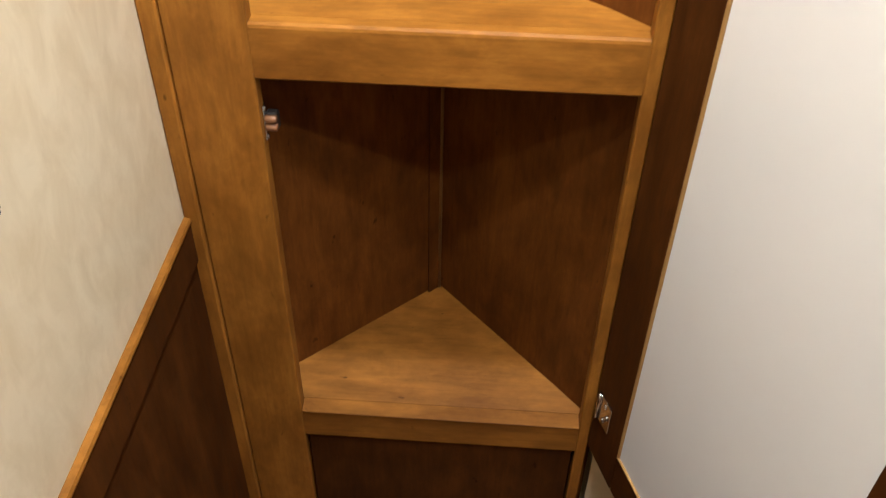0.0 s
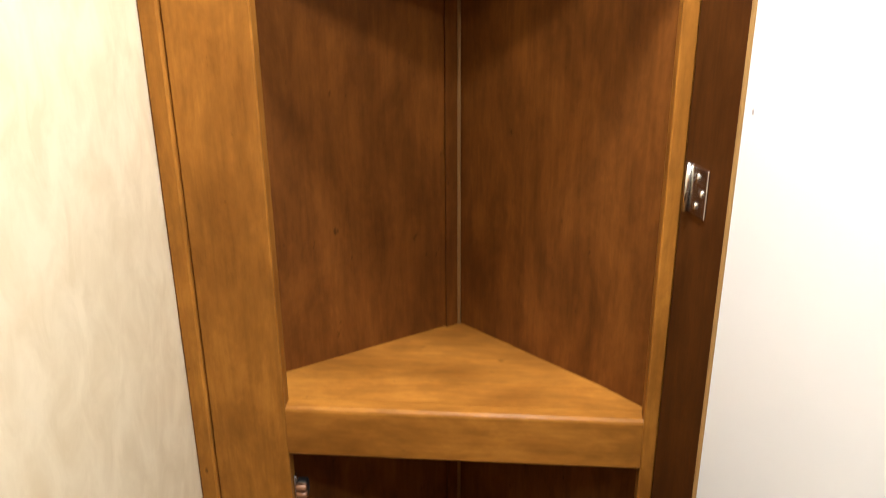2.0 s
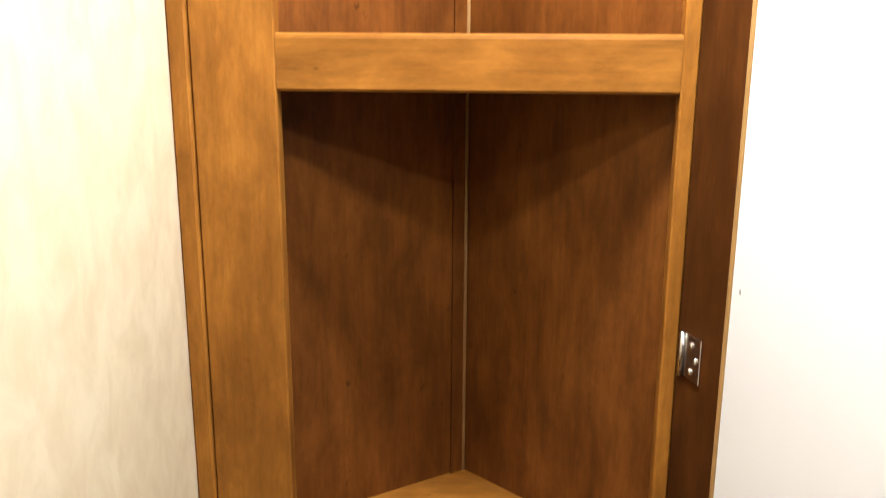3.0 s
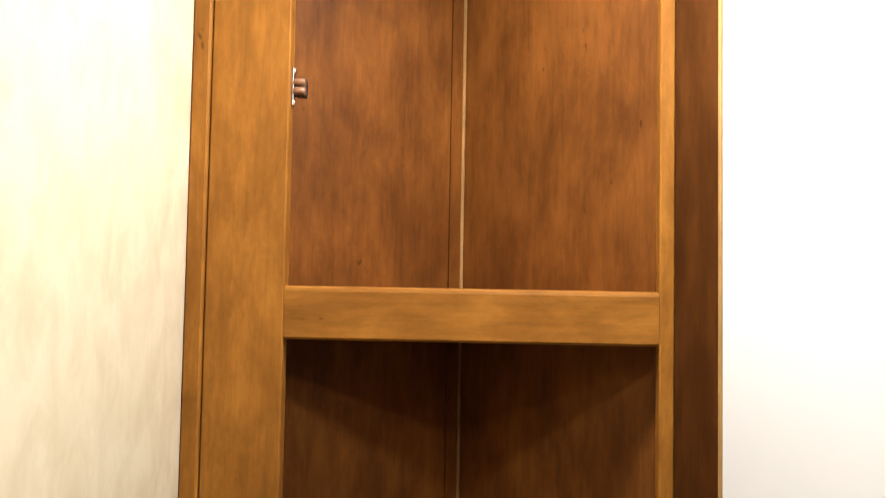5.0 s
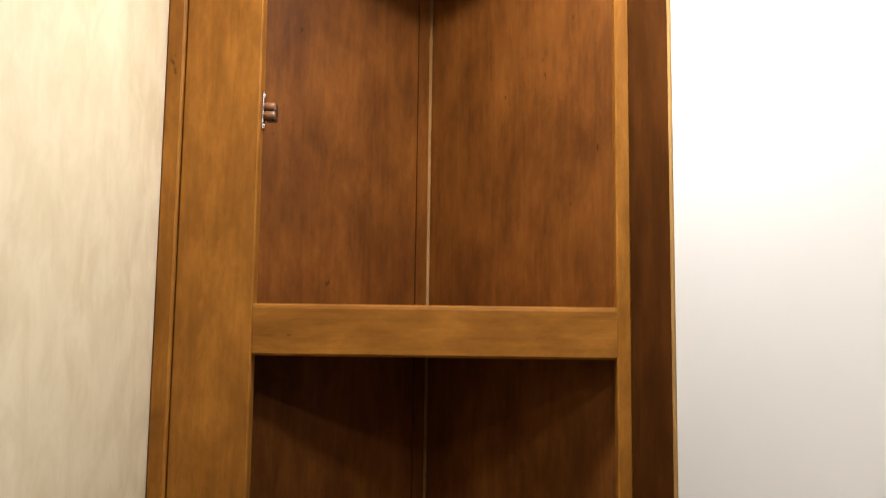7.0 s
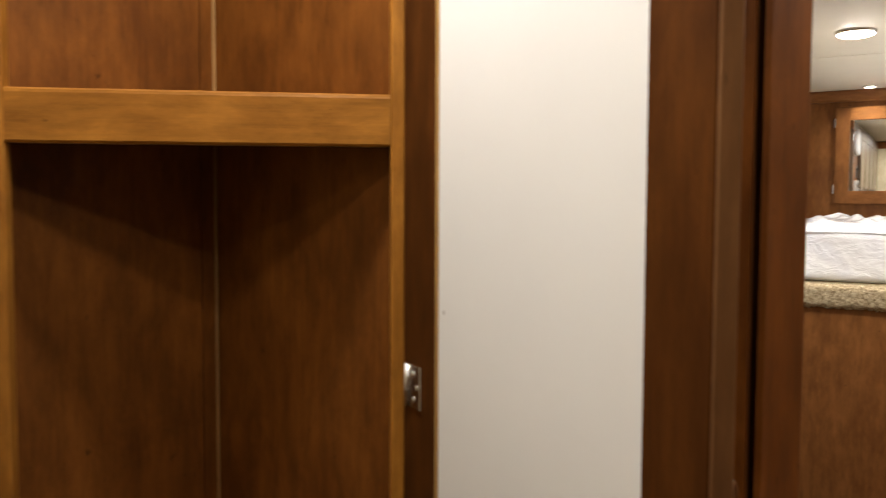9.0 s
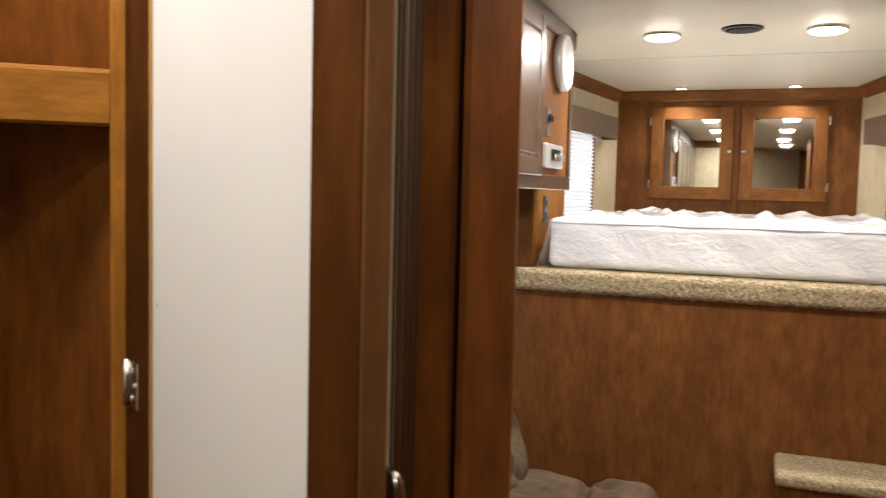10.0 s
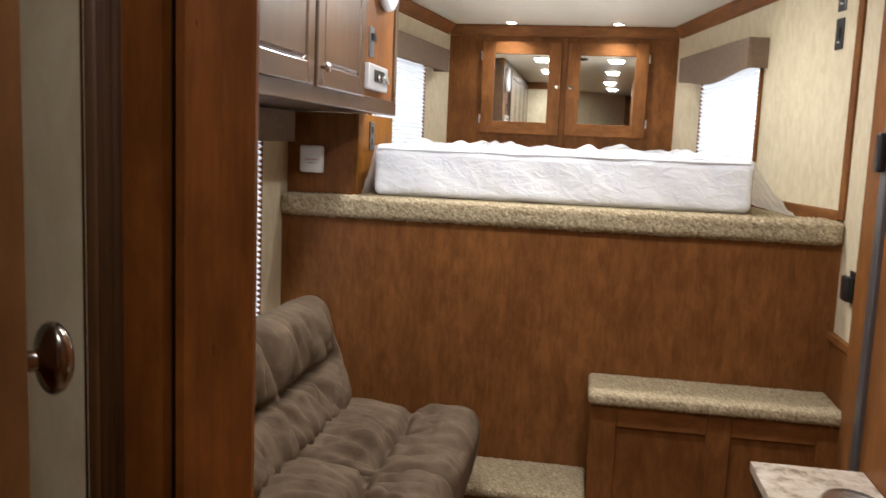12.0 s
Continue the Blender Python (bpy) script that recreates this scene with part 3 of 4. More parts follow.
# ---- bed nook ----
structure("nook_panel", slab(LEFT_X, RIGHT_X, NOSE_Y - 0.012, NOSE_Y + 0.02, 0.0, 1.05, bev=0), red_z, "tall reddish-brown wood panel under the bed platform", "panel")
structure("nook_platform", slab(LEFT_X, RIGHT_X, NOSE_Y + 0.021, FAR_Y - 0.001, 0.98, 1.118, bev=0), carpet, "carpeted bed platform", "platform")
for x in (0.63, 1.33):
    tagged(part("trim_panel_joint", slab(x, x + 0.0022, NOSE_Y - 0.0135, NOSE_Y - 0.0118, 0.0, 1.045, bev=0), red_z), "narrow wood joint strip in the panel", "trim", kind="structure")


def tufted(x0, x1, y0, y1, z0, z1, r, step, rough):
    """A carpet-wrapped slab with an uneven pile."""
    half = ((x1 - x0) / 2, (y1 - y0) / 2, (z1 - z0) / 2)
    mid = Vector(((x0 + x1) / 2, (y0 + y1) / 2, (z0 + z1) / 2))

    def shape(p, s):
        q = rounded(p, half, r) + mid
        d = (q - mid).normalized()
        f = noise.noise(q * 75) * 0.6 + noise.noise(q * 160 + Vector((5, 1, 2))) * 0.6
        return q + Vector((0.15 * f, -abs(f) * 0.9 if p.y < -0.99 else 0, f)) * rough
    n = [max(2, int(2 * h / step)) for h in half]
    return grid_block(bmesh.new(), half, n, shape)


ledge = part("carpet_ledge", tufted(LEFT_X + 0.001, RIGHT_X - 0.001, NOSE_Y - 0.042, NOSE_Y + 0.14, 1.044, 1.131, 0.026, 0.0055, 0.0105), carpet, smooth=True)
tagged(ledge, "beige speckled carpet wrapped over the platform's front edge", "carpet", kind="structure")


def crown(name, a, b):
    prof = [(0.0, 2.032), (0.010, 2.034), (0.014, 2.046), (0.030, 2.066), (0.044, 2.082), (0.048, 2.098), (0.0, 2.098)]
    return structure(name, extrude_profile(bmesh.new(), prof, a, b), red_y if name != "trim_crown_far" else red_x, "dark-stained wood crown moulding below the ceiling", "trim")


crown("trim_crown_left", NL_A + (NL_B - NL_A) * 0.01, NL_B - (NL_B - NL_A).normalized() * 0.05)
crown("trim_crown_right", NR_B + (NR_A - NR_B).normalized() * 0.05, NR_A)
crown("trim_crown_far", (FAR_L + 0.002, FAR_Y - 0.001), (FAR_R - 0.002, FAR_Y - 0.001))
crown("trim_crown_side", (RIGHT_X, NOSE_Y - 0.002), (RIGHT_X, -1.7))

structure("trim_ceiling_seam", slab(-0.140, 1.600, 3.770, 3.792, CEIL - 0.0020, CEIL - 0.0004, bev=0.0005), ceiling_mat, "flat off-white batten over the ceiling panel joint", "trim")

# trims on the right nose wall: upright at the ledge, base along the platform
nd = (NR_B - NR_A).normalized()
structure("trim_nook_upright", extrude_profile(bmesh.new(), [(-0.001, 1.135), (-0.012, 1.135), (-0.012, 2.03), (-0.001, 2.03)], NR_A + nd * -0.012, NR_A + nd * 0.028), red_z, "dark wood upright trim at the nook's edge", "trim")
structure("trim_nook_base", extrude_profile(bmesh.new(), [(-0.001, 1.120), (-0.014, 1.120), (-0.012, 1.165), (-0.001, 1.168)], NR_A + nd * 0.030, NR_B - nd * 0.02), red_y, "dark wood base trim along the carpet", "trim")


def mirror_cabinet(x0, x1, hinge_left):
    z0, z1, f = 1.425, 2.000, 0.078
    t = thing("mirror_cabinet", pose((x0 + x1) / 2, FAR_Y, z0), "wood-framed mirrored cabinet door on the end wall", "cabinet", "mirror cabinets")
    w, h = (x1 - x0) / 2, z1 - z0
    ya, yb = -0.026, -0.004
    d = joint("door", t, Matrix())
    part("stile", slab(-w, -w + f, ya, yb, 0, h, bev=0.0025), red_z, d)
    part("stile", slab(w - f, w, ya, yb, 0, h, bev=0.0025), red_z, d)
    part("rail", slab(-w + f - 0.002, w - f + 0.002, ya + 0.001, yb, 0, f, bev=0.0025), red_x, d)
    part("rail", slab(-w + f - 0.002, w - f + 0.002, ya + 0.001, yb, h - f, h, bev=0.0025), red_x, d)
    part("mirror", slab(-w + f - 0.004, w - f + 0.004, -0.014, -0.009, f - 0.004, h - f + 0.004, bev=0), mirror, d)
    kx = (w - f * 0.28) if hinge_left else -(w - f * 0.28)
    part("knob", lathe(bmesh.new(), [(0.006, 0), (0.006, 0.010), (0.013, 0.014), (0.014, 0.020), (0.009, 0.025), (0.001, 0.026)], 20, pose(kx, ya, h * 0.52, 90, 0, 0)), chrome, d, smooth=True)
    hx = -w - 0.006 if hinge_left else w + 0.006
    for zz in (0.09, h - 0.09):
        part("hinge", slab(hx - 0.006, hx + 0.006, -0.014, -0.0005, zz - 0.028, zz + 0.028, bev=0.002), chrome, t)
    part("body", slab(-w + 0.01, w - 0.01, -0.0038, -0.0006, 0.01, h - 0.01, bev=0), red_z, t)


mirror_cabinet(0.195, 0.690, True)
mirror_cabinet(0.730, 1.220, False)
structure("trim_cabinet_mullion", slab(0.694, 0.726, FAR_Y - 0.008, FAR_Y - 0.0005, 1.12, 2.03, bev=0.002), red_z, "wood mullion between the mirror cabinets", "trim")

# mattress still in its plastic
MX0, MX1, MY0, MY1, MZ0, MZ1 = 0.045, 1.512, 2.985, 4.93, 1.133, 1.343
mh, mc = ((MX1 - MX0) / 2, (MY1 - MY0) / 2, (MZ1 - MZ0) / 2), Vector(((MX0 + MX1) / 2, (MY0 + MY1) / 2, (MZ0 + MZ1) / 2))


def mattress_shape(p, s):
    q = rounded(p, mh, 0.035) + mc
    # the far end narrows with the tapering walls
    k = max(0.0, (q.y - 3.2) / (MY1 - 3.2))
    q.x = mc.x + (q.x - mc.x) * (1 - 0.10 * k)
    f = noise.noise(q * 9) * 0.6 + noise.noise(q * 22 + Vector((3, 7, 1))) * 0.4
    if p.z > 0.99:
        ridge = max(0.0, noise.noise(Vector((q.x * 9.0, q.y * 4.0, 4.0)))) ** 1.4
        q.z += 0.010 * f + 0.055 * ridge * min(1.0, max(0.0, (q.y - 3.05) * 5))
    elif p.y < -0.99:
        q.y += 0.007 * f + 0.004 * math.sin(18 * q.x + 26 * q.z)
        if abs(q.z - 1.318) < 0.008:
            q.y += 0.006
    else:
        q.x += 0.006 * f
    return q


mattress = thing("mattress", Matrix(), "white quilted mattress wrapped in clear plastic on the carpeted platform", "mattress")
part("ticking", grid_block(bmesh.new(), mh, (150, 90, 26), mattress_shape), film, mattress, smooth=True)
tube = bmesh.new()
prev = None
for k in range(161):
    x = MX0 + 0.02 + (MX1 - MX0 - 0.04) * k / 160
    c = Vector((x, MY0 + 0.004 + 0.002 * noise.noise(Vector((x * 20, 0, 0))), 1.322 + 0.003 * noise.noise(Vector((x * 9, 3, 0)))))
    ring = [tube.verts.new(c + Vector((0, 0.0055 * math.cos(a), 0.0055 * math.sin(a)))) for a in [2 * math.pi * j / 8 for j in range(8)]]
    if prev:
        for j in range(8):
            tube.faces.new((prev[j], prev[(j + 1) % 8], ring[(j + 1) % 8], ring[j]))
    prev = ring
part("piping", tube, film, mattress, "white piping along the top edge", smooth=True)


def film_flare(side):
    """Loose plastic hanging from the mattress corner out over the carpet."""
    bm = bmesh.new()
    rows = []
    for i in range(25):
        u = i / 24
        row = []
        for j in range(15):
            v = j / 14
            base = MX1 - 0.006 if side > 0 else MX0 + 0.006
            out = (0.16 if side > 0 else 0.05) * v ** 1.15
            x = base + side * (out + 0.010 * noise.noise(Vector((u * 9, v * 5, 2))) * v)
            y = MY0 - 0.004 + 0.9 * u + 0.03 * v * noise.noise(Vector((u * 6, v * 4, 9)))
            x = x - side * 0.06 * u
            z = max(1.134, MZ1 - 0.012 - (MZ1 - MZ0 - 0.012) * v ** 0.9 + 0.012 * noise.noise(Vector((u * 11, v * 8, 5))))
            row.append(bm.verts.new((x, y, z)))
        rows.append(row)
    for i in range(24):
        for j in range(14):
            bm.faces.new((rows[i][j], rows[i + 1][j], rows[i + 1][j + 1], rows[i][j + 1]))
    return bm


part("plastic_wrap", film_flare(1), film_sheet, mattress, "loose clear plastic wrap", smooth=True)
part("plastic_wrap", film_flare(-1), film_sheet, mattress, "loose clear plastic wrap", smooth=True)


def window_set(name, origin, along, inward, length, z0, z1, val_z0, val_z1, val_a, val_b, watts, curve=True):
    """A framed opening with a pleated shade, a padded valance and daylight behind. Local x runs along the wall, y into the room."""
    ang = math.degrees(math.atan2(along.y, along.x))
    m = pose(origin.x, origin.y, 0, 0, 0, ang)
    sgn = 1.0 if Vector((-along.y, along.x)).dot(inward) > 0 else -1.0
    win = thing(name, m, "wood-trimmed side window with daylight outside", "window", kind="structure")

    def yy(a, b):
        return (min(a * sgn, b * sgn), max(a * sgn, b * sgn))
    for x0, x1, q0, q1 in ((-0.02, 0.0, z0 - 0.02, z1 + 0.02), (length, length + 0.02, z0 - 0.02, z1 + 0.02), (0.0, length, z0 - 0.02, z0), (0.0, length, z1, z1 + 0.02)):
        part("window_frame", slab(x0 + 0.0003, x1 - 0.0003, *yy(0.001, 0.016), q0 + 0.0003, q1 - 0.0003, bev=0.002), red_z, win)
    pane = part("pane", slab(0.001, length - 0.001, *yy(-0.050, -0.046), z0, z1, bev=0), glass, win)
    pane.visible_shadow = False
    shade = thing("pleated_shade", m, "white pleated window shade, drawn down and backlit", "blind", "window shades")
    bm = bmesh.new()
    pitch, rows = 0.021, []
    n = int((z1 - z0 + 0.02) / pitch) * 2
    for k in range(n + 1):
        z = z1 + 0.01 - (z1 - z0 + 0.02) * k / n
        y = (0.024 if k % 2 else 0.006) * sgn
        rows.append([bm.verts.new((x, y + 0.001 * math.sin(9 * x + k), z)) for x in np.linspace(0.004, length - 0.004, 9)])
    for a, b in zip(rows, rows[1:]):
        for i in range(8):
            bm.faces.new((a[i], a[i + 1], b[i + 1], b[i]))
    part("pleats", bm, shade_mat, shade)
    part("bottom_bar", slab(0.004, length - 0.004, *yy(0.004, 0.026), z0 - 0.018, z0 - 0.006, bev=0.003), white_plastic, shade)
    val = thing("valance", m, "taupe padded fabric window valance with a curved lower edge", "valance", "window valances")
    bm = bmesh.new()
    k = 24
    front = []
    for i in range(k + 1):
        u = i / k
        x = val_a + (val_b - val_a) * u
        dip = -0.040 * math.sin(math.pi * u) ** 2 if curve else 0.0
        front.append((x, val_z0 + dip))
    ya, yb = yy(0.002, 0.095)
    for y0, y1 in (((yb - 0.018), yb) if sgn > 0 else (ya, ya + 0.018),):
        lo0 = [bm.verts.new((x, y0, z)) for x, z in front]
        lo1 = [bm.verts.new((x, y1, z)) for x, z in front]
        hi0 = [bm.verts.new((x, y0, val_z1)) for x, z in front]
        hi1 = [bm.verts.new((x, y1, val_z1)) for x, z in front]
        for i in range(k):
            for a, b in ((lo0, hi0), (hi0, hi1), (hi1, lo1), (lo1, lo0)):
                bm.faces.new((a[i], a[i + 1], b[i + 1], b[i]))
        for i in (0, k):
            bm.faces.new((lo0[i], hi0[i], hi1[i], lo1[i]))
    bmesh.ops.recalc_face_normals(bm, faces=bm.faces)
    part("front_board", bm, valance_mat, val)
    inner = yy(0.002, 0.0765)
    part("end_board", slab(val_a, val_a + 0.016, *inner, val_z0 + 0.001, val_z1 - 0.0005, bev=0.002), valance_mat, val)
    part("end_board", slab(val_b - 0.016, val_b, *inner, val_z0 + 0.001, val_z1 - 0.0005, bev=0.002), valance_mat, val)
    part("top_board", slab(val_a + 0.0165, val_b - 0.0165, *inner, val_z1 - 0.016, val_z1 - 0.0008, bev=0.001), valance_mat, val)
    mid = origin + along * (length / 2)
    eye = Vector((mid.x, mid.y, (z0 + z1) / 2)) - Vector((inward.x, inward.y, 0)) * 0.056
    area_lamp("window_daylight", eye, eye + Vector((inward.x, inward.y, 0)), length - 0.02, watts, DAY, z1 - z0 - 0.02)


def glass_material():
    m, n, l, b = material("window_glass")
    b.inputs["Transmission Weight"].default_value, b.inputs["Roughness"].default_value, b.inputs["IOR"].default_value = 1.0, 0.02, 1.45
    return m


glass = glass_material()
ld = (NL_B - NL_A).normalized()
lin, rin = Vector((ld.y, -ld.x)), Vector((-nd.y, nd.x)) * 1.0
if rin.x > 0:
    rin = -rin
if lin.x < 0:
    lin = -lin
ll = (NL_B - NL_A).length
window_set("window_1", NR_A + nd * 0.87, nd, rin, 0.79, 1.18, 1.80, 1.745, 1.880, -0.055, 0.97, 7.2)
window_set("window_2", NL_A + ld * (ll - 1.30), ld, lin, 0.78, 1.18, 1.80, 1.775, 1.905, -0.14, 0.99, 7.2, curve=False)
window_set("window_3", Vector((LEFT_X, 1.80)), Vector((0, 1)), Vector((1, 0)), 0.85, 0.55, 1.42, 1.335, 1.450, -0.05, 0.99, 10.0, curve=False)


# switch plates and outlet
def switch_plate(m, label, w=0.060, h=0.115):
    t = thing("switch_plate", m, label, "switch", "black switch plates")
    part("plate", slab(-w / 2, w / 2, -0.006, -0.0005, -h / 2, h / 2, bev=0.003, seg=2), black_plastic, t)
    part("rocker", slab(-0.012, 0.012, -0.012, -0.0062, -0.018, 0.022, bev=0.003, seg=2), black_plastic, t)
    part("indicator", slab(-0.010, 0.010, -0.008, -0.0062, -0.034, -0.027, bev=0.001), silver_plastic, t)


nang = math.degrees(math.atan2(nd.y, nd.x))
for s, z in ((0.165, 1.815), (0.165, 1.955)):
    p = NR_A + nd * s
    switch_plate(pose(p.x, p.y, z, 0, 0, nang + 180), "black rocker switch plate on the cream wall")
ob = thing("wall_outlet", pose(RIGHT_X, 2.73, 0.92, 0, 0, 270), "black outlet with a flip cover on the cream wall", "outlet")
part("back_plate", slab(-0.040, 0.040, -0.010, -0.0005, -0.055, 0.055, bev=0.003, seg=2), black_plastic, ob)
part("flip_cover", slab(-0.034, 0.034, -0.040, -0.0102, -0.046, 0.040, bev=0.010, seg=3), black_plastic, ob, smooth=True)

# ---- steps below the bed ----
SX0, SX1, SY0, SZ = 0.948, 1.806, 2.635, 0.500
step = thing("step_box", pose(0, 0, 0), "stained wood step box with a beige carpet top", "step")
fy = SY0 + 0.022
part("body", slab(SX0 + 0.014, SX1, fy + 0.012, NOSE_Y - 0.014, 0.0, SZ - 0.046, bev=0.001), red_z, step)
for x0, x1 in ((SX0 + 0.012, 1.052), (1.362, 1.445), (1.728, SX1)):
    part("stile", slab(x0, x1, fy, fy + 0.0118, 0.0, SZ - 0.047, bev=0.002), red_z, step)
for x0, x1 in ((1.0525, 1.3615), (1.4455, 1.7275)):
    part("rail", slab(x0, x1, fy + 0.0004, fy + 0.0116, 0.375, SZ - 0.047, bev=0.002), red_x, step)
    part("rail", slab(x0, x1, fy + 0.0004, fy + 0.0116, 0.0, 0.07, bev=0.002), red_x, step)
part("tread", tufted(SX0, SX1 + 0.006, SY0 - 0.004, NOSE_Y - 0.0145, SZ - 0.046, SZ, 0.018, 0.0065, 0.006), carpet, step, "beige speckled carpet tread", smooth=True)
low = thing("low_step", pose(0, 0, 0), "low carpeted step between the sofa and the step box", "step")
part("riser", slab(0.30, SX0 + 0.010, 2.62, NOSE_Y - 0.014, 0.0, 0.080, bev=0.001), red_x, low)
part("tread", tufted(0.29, SX0 + 0.011, 2.598, NOSE_Y - 0.0145, 0.081, 0.118, 0.015, 0.008, 0.006), carpet, low, "beige carpet tread", smooth=True)

# ---- overhead cabinet above the sofa ----
OX, OY0, OY1, OZ0, OZ1 = 0.12, 0.345, 3.03, 1.452, CEIL - 0.002
over = thing("overhead_cabinet", Matrix(), "stained wood overhead cabinet with raised-panel doors above the sofa", "cabinet")
part("body", slab(LEFT_X + 0.002, OX - 0.020, OY0, OY1, OZ0 + 0.004, OZ1, bev=0.001), satin_y, over)
bays = [(1.985, 2.490), (1.462, 1.967), (0.939, 1.444), (0.416, 0.921)]
part("face_rail", slab(OX - 0.0195, OX, OY0, OY1, OZ0, OZ0 + 0.055, bev=0.003), satin_y, over)
part("face_rail", slab(OX - 0.0195, OX, OY0, OY1, OZ1 - 0.06, OZ1, bev=0.002), satin_y, over)
for y in (OY1 - 0.045, 2.491, 1.967, 1.444, 0.921, 0.398):
    part("face_stile", slab(OX - 0.0193, OX - 0.0004, y, y + (0.0445 if y > 2.2 else 0.018), OZ0 + 0.0555, OZ1 - 0.0605, bev=0.001), satin_z, over)
for y0, y1 in bays:
    d = joint("door", over, pose(OX + 0.0005, (y0 + y1) / 2, OZ0 + 0.046))
    w, h, f = (y1 - y0) / 2 - 0.003, OZ1 - 0.05 - OZ0 - 0.046, 0.062
    part("stile", slab(0, 0.018, -w, -w + f, 0, h, bev=0.005, seg=2), satin_z, d)
    part("stile", slab(0, 0.018, w - f, w, 0, h, bev=0.005, seg=2), satin_z, d)
    part("rail", slab(0.0005, 0.0175, -w + f, w - f, 0, f, bev=0.004, seg=2), satin_y, d)
    part("rail", slab(0.0005, 0.0175, -w + f, w - f, h - f, h, bev=0.004, seg=2), satin_y, d)
    part("raised_panel", slab(0.001, 0.0155, -w + f + 0.002, w - f - 0.002, f + 0.002, h - f - 0.002, bev=0.012, seg=1), satin_z, d)
    part("knob", lathe(bmesh.new(), [(0.005, 0), (0.005, 0.012), (0.009, 0.015), (0.0145, 0.018), (0.0145, 0.024), (0.008, 0.028), (0.001, 0.029)], 20, pose(0.018, -w + 0.030, 0.055, 0, 90, 0)), chrome, d, smooth=True)
part("end_panel", slab(OX - 0.0192, OX - 0.008, 2.536, OY1 - 0.0455, OZ0 + 0.0555, OZ1 - 0.0605, bev=0.001), red_z, over, "orange-brown recessed wood control panel")
part("crown", extrude_profile(bmesh.new(), [(0.001, 2.030), (0.012, 2.032), (0.020, 2.050), (0.050, 2.085), (0.055, 2.0975), (0.001, 2.0975)], (OX, OY1 + 0.05), (OX, OY0)), red_y, over, "dark crown moulding")
part("crown", extrude_profile(bmesh.new(), [(0.001, 2.030), (0.012, 2.032), (0.020, 2.050), (0.050, 2.085), (0.055, 2.0975), (0.001, 2.0975)], (LEFT_X + 0.12, OY1), (OX, OY1)), red_x, over, "dark crown moulding")

clock = thing("wall_clock", pose(OX - 0.0075, 2.80, 1.935, 90, 0, 90), "round clock with a pale rim on the overhead cabinet", "clock")
part("rim", lathe(bmesh.new(), [(0.100, 0.0), (0.108, 0.008), (0.110, 0.022), (0.104, 0.034), (0.094, 0.036), (0.088, 0.030)], 40), silver_plastic, clock, smooth=True)
part("dial", lathe(bmesh.new(), [(0.0875, 0.004), (0.0875, 0.024), (0.001, 0.0245)], 40), white_plastic, clock)
part("hour_pointer", slab(-0.003, 0.003, -0.010, 0.045, 0.0255, 0.0275, bev=0.0008), black_plastic, clock)
part("minute_pointer", slab(-0.008, 0.062, -0.002, 0.002, 0.0280, 0.0295, bev=0.0008), black_plastic, clock)
stereo = thing("thermostat", pose(OX - 0.0078, 2.575, 1.575), "silver control panel with knobs on the overhead cabinet", "thermostat")
part("case", slab(0.0, 0.022, -0.010, 0.250, -0.045, 0.045, bev=0.006, seg=2), silver_plastic, stereo)
part("display", slab(0.0222, 0.0240, 0.050, 0.190, -0.016, 0.026, bev=0.002), black_plastic, stereo)
for y in (0.090, 0.150, 0.222):
    part("dial", lathe(bmesh.new(), [(0.012, 0), (0.012, 0.008), (0.009, 0.010)], 18, pose(0.0242, y, -0.002, 0, 90, 0)), chrome, stereo, smooth=True)
sw = thing("wall_switch", pose(OX - 0.0078, 2.645, 1.695), "small grey switch with a black rocker on the cabinet", "switch")
part("plate", slab(0.0, 0.006, -0.030, 0.030, -0.050, 0.055, bev=0.002), dark_metal, sw)
part("rocker", slab(0.0062, 0.018, -0.020, 0.020, 0.005, 0.032, bev=0.004, seg=2), black_plastic, sw)

# panel under the overhead cabinet, standing on the ledge, with a white alarm plate
side = thing("side_panel", Matrix(), "reddish-brown wood support panel on the carpeted ledge", "panel")
part("board", slab(LEFT_X + 0.006, -0.022, NOSE_Y + 0.028, NOSE_Y + 0.046, 1.132, OZ0 + 0.003, bev=0.002), red_z, side)
part("edge", slab(-0.0216, -0.010, NOSE_Y + 0.026, NOSE_Y + 0.60, 1.132, OZ0 + 0.003, bev=0.002), wood_z, side)
alarm = thing("alarm_plate", pose(-0.198, NOSE_Y + 0.0275, 1.268), "white plastic alarm plate with small print", "alarm")
part("case", slab(-0.050, 0.050, -0.022, -0.0003, -0.054, 0.054, bev=0.012, seg=3), white_plastic, alarm, smooth=True)
part("print_bar", slab(-0.026, 0.028, -0.0232, -0.0222, -0.003, 0.001, bev=0), red_print, alarm)
part("print_bar", slab(-0.020, 0.020, -0.0232, -0.0222, -0.016, -0.0135, bev=0), grey_print, alarm)
sw2 = thing("wall_outlet", pose(-0.0095, NOSE_Y + 0.22, 1.37), "grey outlet on the panel beside the mattress", "outlet")
part("plate", slab(0.0, 0.006, -0.036, 0.036, -0.058, 0.058, bev=0.002), plain("dark_grey_plastic", (0.09, 0.09, 0.09), 0.4), sw2)
part("socket", slab(0.0062, 0.010, -0.016, 0.016, 0.010, 0.040, bev=0.002), black_plastic, sw2)
part("socket", slab(0.0062, 0.010, -0.016, 0.016, -0.040, -0.010, bev=0.002), black_plastic, sw2)

# ---- sofa ----
sofa = thing("sofa", Matrix(), "taupe microsuede sofa with tufted, wrinkled cushions along the side wall", "sofa")


